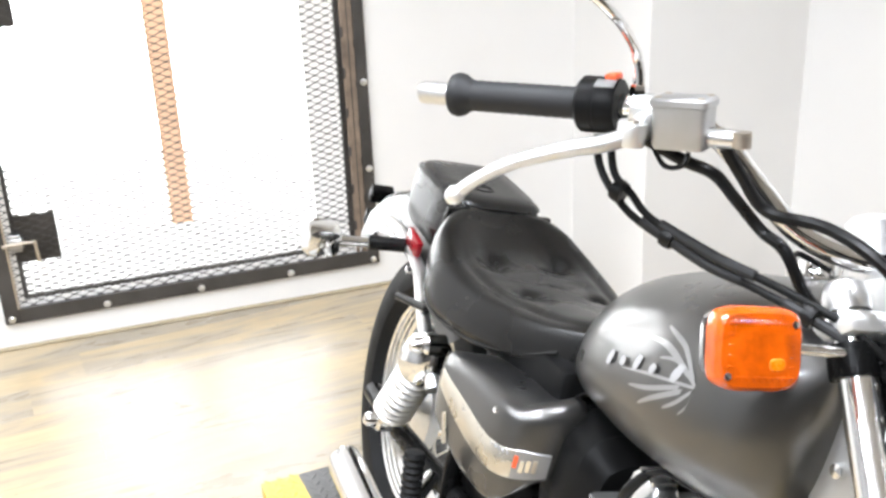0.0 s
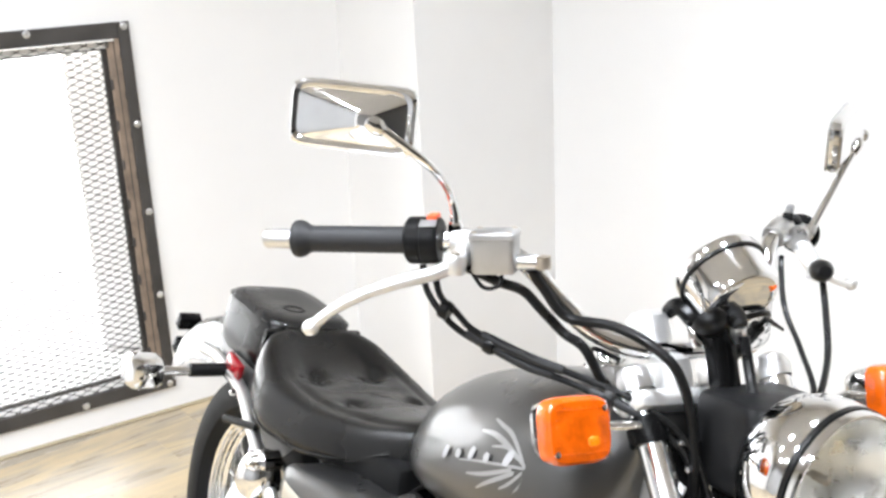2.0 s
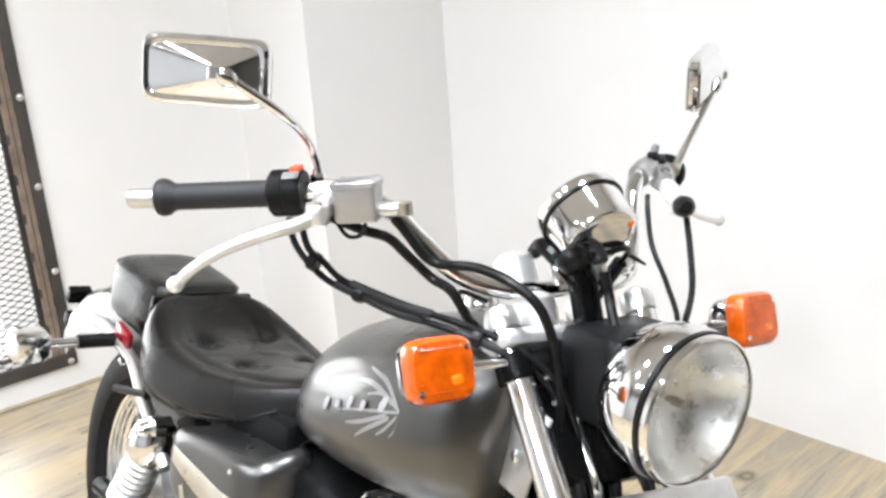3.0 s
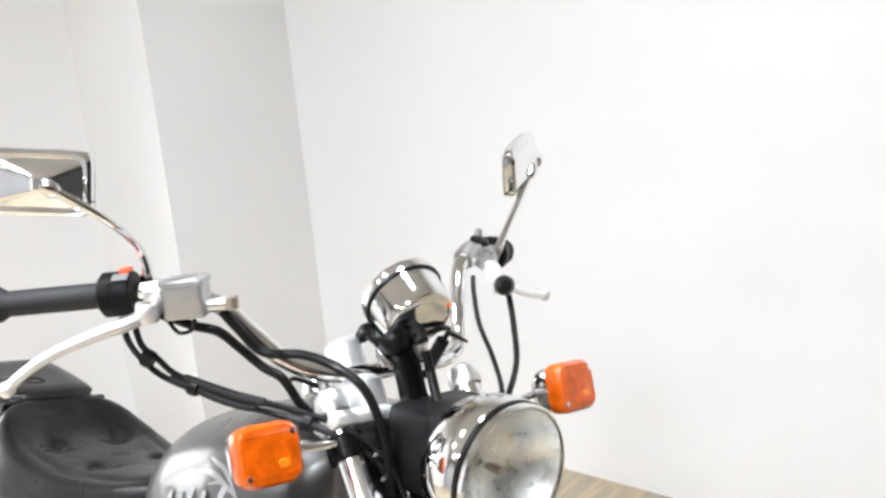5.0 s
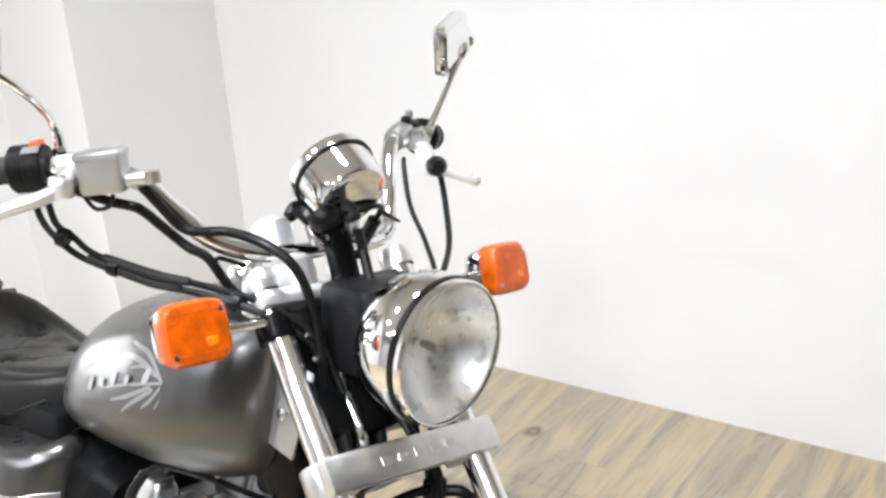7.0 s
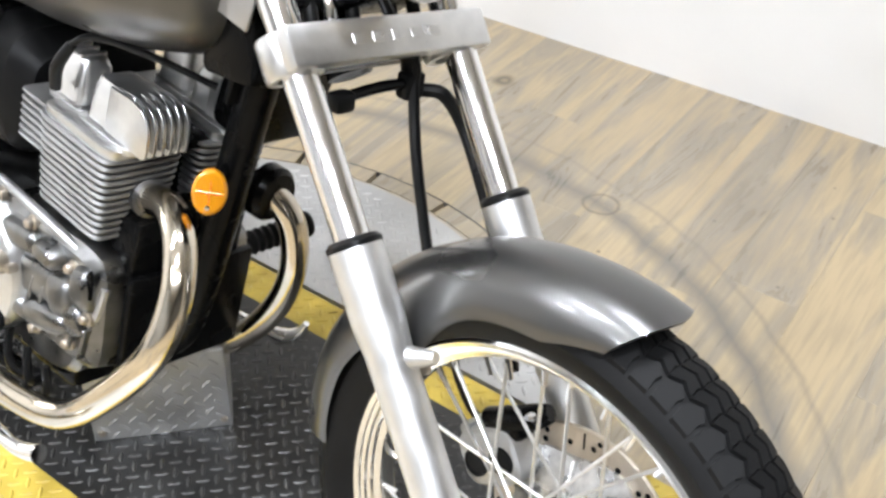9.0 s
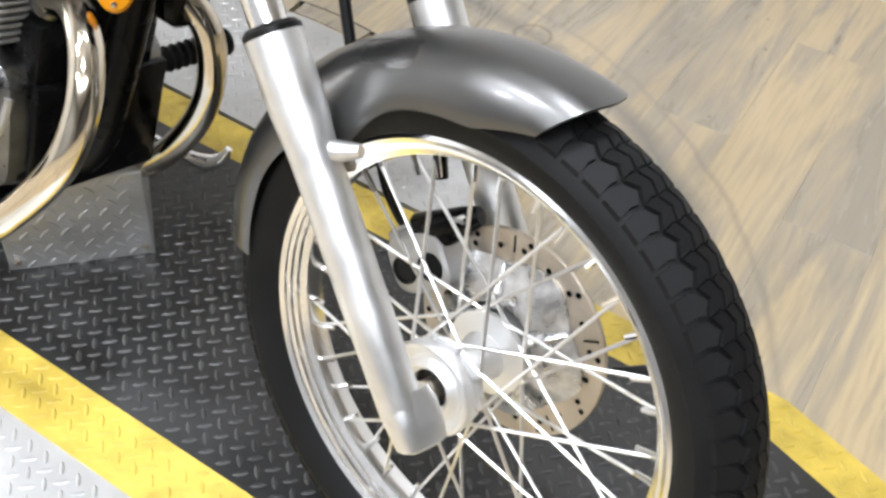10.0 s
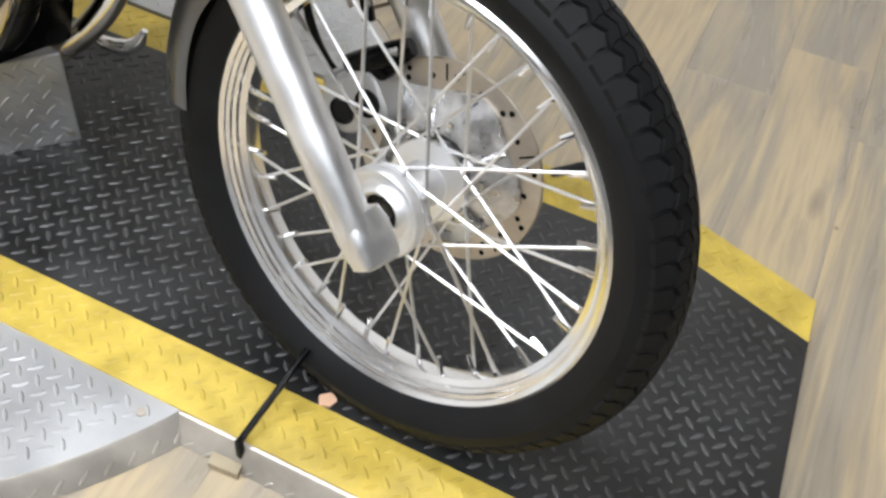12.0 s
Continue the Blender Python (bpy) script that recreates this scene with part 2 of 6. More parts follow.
wall_run("wall_north", (CB[0] - 0.1, CB[1] - 0.017), end_n, label="long plain white painted wall")
# both walls stay out of view and shape the reflections
wall_run("wall_east", end_n, (end_n[0], -4.0), label="unseen showroom wall, darkened for the reflections", paint=SHOWROOM_DARK)
wall_run("wall_south", (end_n[0] + T, -4.0), (WX - T - 0.2, -4.0), label="unseen showroom wall, dimmed for the reflections", paint=SHOWROOM)
solid("ceiling", Geo().box((8.5, 8.5, 0.12), pose(0.9, -0.6, CEIL + 0.06)), CEILING, "grey painted showroom ceiling", "ceiling", "structure")
solid("floor", Geo().box((8.5, 8.5, 0.1), pose(0.9, -0.6, -0.056)), RUST, "dark bed under the wooden floor boards", "floor", "structure")

# ---- turntable and lane ----
H = 0.035
LANE = pose(-0.78, 0.03, 0, 0, 0, 9.5)      # centre of the turntable, x along the lane
R_DISC, LANE_W, LANE_0 = 0.65, 0.569, -0.99
STRIPE = 0.083


def tread(geo, inside, step, length, width, height, z, x0, x1, ya, yb, m):
    """Raised lozenges in rows of alternating lean."""
    n = int(max(x1 - x0, yb - ya) / step * 1.5) + 2
    mx, my, q = (x0 + x1) / 2, (ya + yb) / 2, step / math.sqrt(2)
    for i in range(-n, n):
        for j in range(-n, n):
            x, y = mx + (i - j) * q, my + (i + j) * q
            if not (x0 < x < x1 and ya < y < yb and inside(x, y)):
                continue
            a = radians(45 if (i + j) % 2 else -45)
            c, s = math.cos(a), math.sin(a)
            pts = [(length / 2, 0), (length * 0.2, width / 2), (-length * 0.2, width / 2), (-length / 2, 0), (-length * 0.2, -width / 2), (length * 0.2, -width / 2)]
            low = [(x + c * u - s * v, y + s * u + c * v, z) for u, v in pts]
            top = [(x + c * u * 0.55 - s * v * 0.45, y + s * u * 0.55 + c * v * 0.45, z + height) for u, v in pts]
            geo.rings([low, top], True, (False, True), m)


turntable = thing("turntable", "round aluminium tread plate turntable on the wooden floor", "turntable", at=(-0.78, 0.03, 0))
local = LANE.copy()
local.translation = (0, 0, 0)
half = LANE_W / 2
for side in (1, -1):
    a0 = math.asin((half if side < 0 else 0.337) / R_DISC)
    arc = [a0 + (math.pi - 2 * a0) * k / 40 for k in range(41)]
    outline = [(R_DISC * math.cos(a), side * R_DISC * math.sin(a)) for a in arc]
    plate = part("plate", Geo().slab(outline, 0.0, H - 0.003, local), PLATE, turntable, "bare aluminium segment with a folded edge")
    g = Geo()
    tread(g, lambda x, y: x * x + y * y < (R_DISC - 0.02) ** 2 and (half if side < 0 else 0.337) + 0.012 < side * y, 0.0195, 0.022, 0.006, 0.0018, H - 0.003, -0.66, 0.66, -0.66, 0.66, local)
    tagged(part("tread_pattern", g, PLATE, plate), "raised lozenge pattern", kind="stuff")

lane = thing("motorcycle_lane", "black tread plate lane with yellow painted edges", "platform", at=(-0.78, 0.03, 0))
NEAR, FARSIDE, FSTRIPE = -half, 0.3255, 0.074          # edges of the lane across its length
TURN_X, END_FAR, END_NEAR = 1.052, 1.223, 1.272       # where the far edge bends, where the lane ends
BEND = 0.341                                          # slope of the bent edge


def cross_x(y):
    """Where the front end of the lane lies, at y across it."""
    return END_FAR + (END_NEAR - END_FAR) * (FARSIDE - y) / (FARSIDE - NEAR)


def far_y(x, inset=0.0):
    """The far edge of the lane, bent near its front end."""
    return FARSIDE - inset - (0.0 if x < TURN_X else BEND * (x - TURN_X))


fi, ni = FSTRIPE, NEAR + STRIPE
deck_out = [(LANE_0, ni), (cross_x(ni), ni), (cross_x(far_y(1.231, fi)), far_y(1.231, fi)), (TURN_X, FARSIDE - fi), (LANE_0, FARSIDE - fi)]
deck = part("deck", Geo().slab(deck_out, 0.0, H, local), PLATE_BLACK, lane, "black painted tread plate deck")
g = Geo()
tread(g, lambda x, y: ni + 0.012 < y < far_y(x, fi) - 0.012 and x < cross_x(y) - 0.012, 0.0195, 0.022, 0.006, 0.0018, H, LANE_0, 1.32, NEAR, FARSIDE, local)
tagged(part("tread_pattern", g, PLATE_WORN, deck), "raised lozenge pattern", kind="stuff")
far_out = [(LANE_0, FARSIDE - fi), (TURN_X, FARSIDE - fi), (cross_x(far_y(1.231, fi)), far_y(1.231, fi)), (cross_x(far_y(1.225)), far_y(1.225)), (TURN_X, FARSIDE), (LANE_0, FARSIDE)]
near_out = [(LANE_0, NEAR), (cross_x(NEAR), NEAR), (cross_x(ni), ni), (LANE_0, ni)]
for outl, test in ((far_out, lambda x, y: far_y(x, fi) + 0.01 < y < far_y(x) - 0.008 and x < cross_x(y) - 0.012), (near_out, lambda x, y: NEAR + 0.008 < y < ni - 0.01)):
    stripe = part("edge_stripe", Geo().slab(outl, 0.0, H, local), YELLOW, lane, "yellow painted edge of the lane")
    g = Geo()
    tread(g, test, 0.0195, 0.022, 0.006, 0.0018, H, LANE_0, 1.3, NEAR, FARSIDE, local)
    tagged(part("tread_pattern", g, YELLOW, stripe), "raised lozenge pattern", kind="stuff")
# bare plate skirts along the edge of the lane and the disc
SK = 0.024                                            # how far the skirts lean out
slope = math.degrees(math.atan2(H - 0.006, SK))
run = math.hypot(H - 0.006, SK)
g = Geo().rings([[(x, NEAR - SK, 0.001), (x, NEAR, 0.001), (x, NEAR, H - 0.004), (x, NEAR - 0.004, H - 0.005)] for x in (0.585, cross_x(NEAR))], True, (True, True), local)
tread(g, lambda x, y: x > 0.6, 0.0195, 0.02, 0.006, 0.0014, 0, 0.59, cross_x(NEAR) - 0.01, 0.004, run - 0.006, local @ pose(0, NEAR - SK, 0.001, slope, 0, 0))
part("skirt", g, SKIRT, lane, "bare dirty tread plate skirt")
prof = [(R_DISC + SK, 0.001), (R_DISC + 0.003, H - 0.006), (R_DISC, H - 0.0035), (R_DISC - 0.004, H - 0.0035), (R_DISC - 0.004, 0.001)]
arc = [radians(-151) + radians(127) * k / 60 for k in range(61)]
part("disc_skirt", Geo().rings([[(r * math.cos(b), r * math.sin(b), z) for r, z in prof] for b in arc], True, (True, True), local), SKIRT, turntable, "bare dirty tread plate skirt")
g = Geo()
for k in range(int(R_DISC * radians(125) / 0.0138)):
    b = radians(-150) + k * 0.0138 / R_DISC
    up = 0.3 if k % 2 else 0.68
    m = local @ pose(0, 0, 0, 0, 0, math.degrees(b)) @ pose(R_DISC + SK * (1 - up), 0, 0.001 + (H - 0.007) * up, 0, 0, 90) @ pose(0, 0, 0, slope, 0, 0) @ pose(0, 0, 0, 0, 0, 45 if k % 2 else -45)
    g.box((0.019, 0.0055, 0.0026), m, 0.001, 1)
tagged(part("rim_tread", g, SKIRT, turntable), "raised lozenge pattern", kind="stuff")

# ---- the motorcycle ----
LEAN, STEER = -12.37, 6.33
FM = pose(0, 0, H, LEAN, 0, 0)
AX0 = Vector((0.11, 0, 0))
AXD = Vector((-math.sin(radians(30.75)), 0, math.cos(radians(30.75))))
RM = FM @ Matrix.Translation(AX0) @ Matrix.Rotation(radians(STEER), 4, AXD) @ Matrix.Translation(-AX0)
UM = FM @ Matrix.Translation((0, 0, 0.85)) @ pose(0, 0, 0, 3.3, 0, 0) @ pose(0, 0, 0, 0, 0, -1.5) @ Matrix.Translation((0, 0, -0.85))
bike = thing("motorcycle", "grey cruiser motorcycle leaning on its side stand", "motorcycle")


def fpart(name, geo, mat, parent=None, label="", smooth=35.0):
    return part(name, geo, mat, parent or bike, label, smooth)


def wheel_geo(profile, c, m, seg=64):
    """A ring of (radius, y) turned round the wheel's axle at c."""
    g = Geo()
    return g.lathe([(r, h) for r, h in profile], m @ Matrix.Translation(c) @ pose(0, 0, 0, -90, 0, 0), seg, loop=True)


def tyre_profile(rim, outer, width, lip):
    w = width / 2
    pts = [(rim - 0.004, -lip * 0.9), (rim + 0.004, -lip * 1.08), (rim + 0.018, -w * 0.93), (rim + 0.34 * (outer - rim) + 0.008, -w), (outer - 0.016, -w * 0.86),
           (outer - 0.006, -w * 0.6), (outer - 0.001, -w * 0.25), (outer, 0)]
    return pts + [(r, -y) for r, y in pts[-2::-1]]


def spoke_wheel(c, m, rim, outer, width, lip, spokes, hub_r, hub_y, label):
    wheel = fpart("wheel_rim", wheel_geo([(rim + 0.001, -lip), (rim - 0.003, -lip - 0.002), (rim - 0.008, -lip + 0.001), (rim - 0.0085, -lip * 0.87), (rim - 0.0125, -lip * 0.82), (rim - 0.0128, -lip * 0.68), (rim - 0.0165, -lip * 0.62), (rim - 0.0172, -lip * 0.48),
                                          (rim - 0.024, -lip * 0.34), (rim - 0.026, 0), (rim - 0.024, lip * 0.34), (rim - 0.0172, lip * 0.48), (rim - 0.0165, lip * 0.62), (rim - 0.0128, lip * 0.68), (rim - 0.0125, lip * 0.82), (rim - 0.0085, lip * 0.87),
                                          (rim - 0.008, lip - 0.001), (rim - 0.003, lip + 0.002), (rim + 0.001, lip)], c, m, 96), RIMCHROME, None, label)
    fpart("tyre", wheel_geo(tyre_profile(rim, outer, width, lip), c, m, 96), RUBBER, wheel, "black road tyre with a worn tread")
    at = m @ Matrix.Translation(c)
    for k in range(spokes):
        side = -1 if k % 2 else 1
        lean = 1 if (k // 2) % 2 else -1
        a = 2 * math.pi * (k + 0.5) / spokes
        b = a + lean * radians(62)
        p = Vector((hub_r * math.cos(b), side * hub_y, hub_r * math.sin(b)))
        q = Vector(((rim - 0.025) * math.cos(a), side * 0.005, (rim - 0.025) * math.sin(a)))
        d = (q - p).normalized()
        spoke = fpart("spoke", Geo().tube([p, q], 0.002, 6, m=at), WHITEMETAL, wheel)
    for k in range(spokes):
        side = -1 if k % 2 else 1
        a = 2 * math.pi * (k + 0.5) / spokes
        q = Vector(((rim - 0.025) * math.cos(a), side * 0.005, (rim - 0.025) * math.sin(a)))
        fpart("spoke_nipple", Geo().tube([q * 0.9, q], [0.0027, 0.0034], 6, m=at), CHROME, wheel)
    return wheel


AXLE = Vector((0, 0, 0.301))
RIM = 0.2425
front = spoke_wheel(AXLE, FM, RIM, 0.305, 0.09, 0.029, 36, 0.045, 0.034, "chrome wire-spoked front wheel rim")
# tread of the front tyre: zigzag ribs between blocks at the shoulders
n_blocks = 76


def tread_r(w):
    return 0.3065 - 0.0265 * (abs(w) / 0.045) ** 2.6


STEP = 2 * math.pi / n_blocks
for w0, w1, amp0, amp1, gap in ((-0.0405, -0.025, 0.0, 0.003, 0.09), (-0.021, -0.009, 0.003, 0.003, 0.01), (-0.0057, 0.0057, 0.003, 0.003, 0.01), (0.009, 0.021, 0.003, 0.003, 0.01), (0.025, 0.0405, 0.003, 0.0, 0.09)):
    low, top = [], []
    edge = [(0.0 + gap, w0 - amp0), (0.5, w0 + amp0), (1.0 - gap, w0 - amp0), (1.0 - gap + 0.07, (w0 + w1) / 2), (1.0 - gap, w1 - amp1), (0.5, w1 + amp1), (0.0 + gap, w1 - amp1), (gap + 0.07, (w0 + w1) / 2)]
    for a, w in edge:
        r = tread_r(w)
        for ring, rr, k in ((low, r - 0.0045, 1.0), (top, r + 0.0024, 0.97)):
            ang = (0.5 + (a - 0.5) * k) * STEP
            ring.append((rr * math.cos(ang), w, rr * math.sin(ang)))
    lug_mesh = mesh_of("tread_block", Geo().rings([low, top], True, (False, True)), RUBBER)
    for k in range(n_blocks):
        block = new("tread_block", lug_mesh)
        block.parent = front
        block.matrix_local = FM @ Matrix.Translation(AXLE) @ pose(0, 0, 0, 0, -360 * k / n_blocks, 0)
hubm = FM @ Matrix.Translation(AXLE) @ pose(0, 0, 0, -90, 0, 0)
hub = fpart("front_hub", Geo().lathe([(0.021, -0.044), (0.022, -0.056), (0.026, -0.059), (0.03, -0.057), (0.0335, -0.051), (0.037, -0.0495), (0.0415, -0.053), (0.047, -0.0585), (0.0505, -0.0585), (0.0525, -0.055), (0.0515, -0.046), (0.046, -0.041), (0.036, -0.038), (0.048, -0.036), (0.0495, -0.033), (0.048, -0.03), (0.03, -0.026),
                                      (0.023, -0.012), (0.022, 0.008), (0.028, 0.026), (0.049, 0.031), (0.05, 0.036), (0.044, 0.042), (0.04, 0.062), (0.03, 0.068), (0.012, 0.07)], hubm @ Matrix.Diagonal((0.95, 0.95, 1, 1)), 44), BRIGHT, None, "polished alloy front hub")
fpart("dust_seal", Geo().lathe([(0.0, -0.046), (0.016, -0.046), (0.0205, -0.05), (0.0215, -0.044)], hubm, 32), HOSE, hub, "black rubber hub seal")
fpart("axle_collar", Geo().lathe([(0.0065, -0.06), (0.0105, -0.06), (0.011, -0.058), (0.011, -0.044)], hubm, 20), STEEL, hub)
fpart("axle_bolt", Geo().lathe([(0.006, -0.098), (0.0065, -0.097), (0.0065, -0.05), (0.0065, 0.0), (0.0065, 0.12)], hubm, 16, caps=(True, True)), BLACK, hub, "dark steel axle")
for k in range(9):
    b = 2 * math.pi * k / 9
    fpart("spoke_head", Geo().lathe([(0.0, 0.004), (0.0032, 0.0025), (0.0034, -0.003)], hubm @ pose(0.0455 * math.cos(b), 0.0455 * math.sin(b), -0.0365, 180, 0, 0), 8), WHITEMETAL, hub)
# brake disc: a drilled steel rotor on a lobed alloy carrier
DY0 = 0.0735
discm = hubm @ pose(-0.003, -0.005, 0)
disc = fpart("brake_disc", Geo().lathe([(0.083, DY0 - 0.0025), (0.1165, DY0 - 0.0025), (0.1178, DY0 - 0.001), (0.1178, DY0 + 0.001), (0.1165, DY0 + 0.0025), (0.083, DY0 + 0.0025)], discm, 72, loop=True), STEEL, None, "drilled steel front brake disc")
rows = []
for lift, grow in ((-0.006, 0.0), (-0.0075, -0.004), (-0.0075, -0.03)):
    rows.append([])
    for k in range(120):
        b = 2 * math.pi * k / 120
        r = 0.0895 + 0.0065 * math.cos(5 * b) + grow
        rows[-1].append((r * math.cos(b), r * math.sin(b), DY0 + lift - (0.012 if grow < -0.01 else 0.0)))
inner = [(0.044 * math.cos(2 * math.pi * k / 120), 0.044 * math.sin(2 * math.pi * k / 120), DY0 - 0.024) for k in range(120)]
back = [(x, y, z + 0.008) for x, y, z in rows[0]]
fpart("disc_carrier", Geo().rings([back] + rows + [inner], True, (True, False), discm), CARRIER, disc, "lobed alloy disc carrier")
for k in range(5):
    b = 2 * math.pi * (k + 0.5) / 5
    for r, db in ((0.052, 0.0), (0.058, 0.42)):
        fpart("disc_bolt", Geo().lathe([(0.0, -0.007), (0.005, -0.0065), (0.006, -0.003), (0.006, 0.004)], discm @ pose(r * math.cos(b + db), r * math.sin(b + db), DY0 - 0.021), 6), CHROME, disc)
    c = 2 * math.pi * k / 5
    fpart("carrier_hole", Geo().lathe([(0.0, -0.0006), (0.0098, -0.0009)], discm @ pose(0.073 * math.cos(c), 0.073 * math.sin(c), DY0 - 0.0092) @ Matrix.Diagonal((1.0, 1.25, 1, 1)), 18), BLACK, disc)
    fpart("carrier_rib", Geo().tube([(0.04 * math.cos(b), 0.04 * math.sin(b), DY0 - 0.028), (0.06 * math.cos(b), 0.06 * math.sin(b), DY0 - 0.019), (0.082 * math.cos(b), 0.082 * math.sin(b), DY0 - 0.008)], [0.006, 0.005, 0.0035], 10, m=discm), CARRIER, disc)
for k in range(10):
    b = 2 * math.pi * k / 10 + 0.2
    for r, off in ((0.1, 0.0), (0.109, 0.06), (0.098, 0.33)):
        fpart("disc_hole", Geo().lathe([(0.0, -0.0028), (0.0034, -0.003)], discm @ pose(r * math.cos(b + off), r * math.sin(b + off), DY0), 10), BLACK, disc)
    if k % 2:
        fpart("disc_slot", Geo().box((0.018, 0.002, 0.001), discm @ pose(0.1035 * math.cos(b - 0.12), 0.1035 * math.sin(b - 0.12), DY0 - 0.0027, 0, 0, math.degrees(b - 0.12)), 0.0), BLACK, disc)

# fork
FY = 0.104


def fork_end(side, low):
    return FM @ Vector((0.014, side * FY, 0.268)) if low else UM @ Vector((-0.502, side * FY, 0.905))


for side in (-1, 1):
    a, b = FM @ Vector((0.022, side * FY, 0.29)), fork_end(side, False)
    L = (b - a).length
    fm = axis_to(a, b)
    S = 0.377   # height of the seal along the leg
    leg = fpart("fork_leg", Geo().lathe([(0.0, -0.012), (0.012, -0.012), (0.017, -0.006), (0.021, 0.02), (0.0225, 0.12), (0.0225, 0.24), (0.0232, S - 0.1), (0.026, S - 0.07), (0.0268, S - 0.02), (0.0268, S), (0.022, S + 0.003)], fm, 32), FORKLEG, None, "satin alloy lower fork leg")
    fpart("axle_lug", loft(Geo(), fm @ pose(-0.008, 0, 0.0), [(0.034, 0.03, -0.016), (0.046, 0.036, -0.013), (0.05, 0.04, 0.004), (0.05, 0.042, 0.024), (0.04, 0.04, 0.04)], 28, 4.0), FORKLEG, leg, "cast alloy axle lug")
    fpart("pinch_bolt", Geo().lathe([(0.0, 0.0), (0.007, 0.0), (0.007, 0.01), (0.0, 0.011)], fm @ pose(-0.018, 0.0195 * side, 0.004, 90 * -side, 0, 0), 6), STEEL, leg)
    fpart("dust_seal", Geo().lathe([(0.0266, S - 0.001), (0.0272, S + 0.001), (0.0272, S + 0.005), (0.0235, S + 0.009), (0.018, S + 0.01)], fm, 28), HOSE, leg, "black rubber dust seal")
    fpart("fork_tube", Geo().lathe([(0.0178, S), (0.0178, L), (0.012, L + 0.004), (0.0, L + 0.005)], fm, 32), RIMCHROME, None, "bright chrome fork tube")
    fpart("fork_cap", Geo().lathe([(0.021, L - 0.01), (0.022, L + 0.004), (0.018, L + 0.016), (0.010, L + 0.021), (0.0, L + 0.022)], fm, 24), ALLOY, None, "polished alloy fork top cap")
fork_dir = (fork_end(-1, False) - fork_end(-1, True)).normalized()
fork_left = (fork_end(1, True) - fork_end(-1, True)).normalized()


def on_forks(s):
    """A pose between the forks, s metres up; y to the left, z up the legs."""
    o = (fork_end(-1, True) + fork_end(1, True)) / 2 + fork_dir * s
    u = fork_left.cross(fork_dir).normalized()
    return frame_at(o, u, fork_dir)


tri = on_forks(0.575)
clamp = fpart("lower_fork_clamp", Geo().box((0.02, 0.262, 0.042), tri @ pose(0.03, 0, 0), 0.005), ALLOY, None, "silver lower fork clamp cover with embossed marks")
for k in range(5):
    fpart("embossed_mark", Geo().box((0.0012, 0.014, 0.011), tri @ pose(0.0403, -0.05 + 0.025 * k, 0), 0.0004, 1), ALLOY, clamp)
for side in (-1, 1):
    fpart("clamp_collar", Geo().lathe([(0.018, -0.021), (0.027, -0.021), (0.029, -0.018), (0.029, 0.018), (0.027, 0.021), (0.018, 0.021)], tri @ pose(0, side * FY, 0), 32, loop=True), ALLOY, clamp)
fpart("clamp_bar", Geo().box((0.05, 0.19, 0.03), tri @ pose(-0.004, 0, 0), 0.008), BLACK, clamp)
top_tri = on_forks(0.792)
yoke = fpart("top_fork_yoke", Geo().box((0.07, 0.25, 0.024), top_tri @ pose(-0.006, 0, 0), 0.01), BRIGHT, None, "polished alloy top fork yoke")
fpart("steering_stem", Geo().tube([on_forks(0.56) @ Vector((-0.045, 0, 0)), on_forks(0.8) @ Vector((-0.045, 0, 0))], 0.024, 20), BLACK)
ears = fpart("fork_bracket", Geo().box((0.05, 0.19, 0.14), on_forks(0.69) @ pose(-0.022, 0, 0), 0.012), BLACK, None, "black bracket between the fork tubes")
for side in (-1, 1):
    fpart("bracket_ear", Geo().lathe([(0.018, 0.0), (0.0225, 0.0), (0.0235, 0.004), (0.0235, 0.03), (0.018, 0.032)], on_forks(0.745) @ pose(0, side * FY, 0), 28), BLACK, ears)
    for k in range(2):
        fpart("bracket_bolt", Geo().lathe([(0.0, 0.005), (0.0035, 0.0045), (0.004, 0.0)], on_forks(0.71 + 0.03 * k) @ pose(0.024, side * 0.083, 0, 0, 90, 0), 12), CHROME, ears)
for k, y in enumerate((-0.06, -0.042, -0.02, 0.03, 0.055)):
    fpart("wiring_sleeve", Geo().tube([(-0.44 + 0.01 * (k % 2), y, 0.86), (-0.425, y * 1.05, 0.8), (-0.39 + 0.006 * (k % 3), y * 1.1, 0.755), (-0.365, y * 1.15, 0.71)], [0.0085, 0.0095, 0.008, 0.0065], 12, m=UM), CHROME if k == 1 else HOSE, ears)
for side in (-1, 1):
    fpart("handlebar_riser", Geo().lathe([(0.0, 0.0), (0.017, 0.0), (0.016, 0.02), (0.019, 0.024), (0.019, 0.042), (0.014, 0.05), (0.0, 0.052)], top_tri @ pose(-0.03, side * 0.045, 0.008, 0, 0, 0), 24), BRIGHT, yoke, "polished alloy handlebar riser")
# headlight
HL = Vector((-0.2845, 0, 0.8645))
hlm = UM @ axis_to(HL, HL + Vector((0.995, 0.085, -0.02))) @ Matrix.Scale(0.98, 4)
shell = fpart("headlight_shell", Geo().lathe([(0.0, -0.106), (0.032, -0.104), (0.058, -0.095), (0.076, -0.077), (0.0855, -0.053), (0.0885, -0.032), (0.088, -0.019), (0.084, -0.012)], hlm, 48), CHROME, None, "round chrome headlight shell")
fpart("headlight_rim", Geo().lathe([(0.0825, -0.009), (0.0862, -0.006), (0.0862, 0.0), (0.084, 0.003), (0.0822, 0.0025), (0.081, -0.001), (0.081, -0.009)], hlm, 56, loop=True), CHROME, shell, "chrome headlight rim")
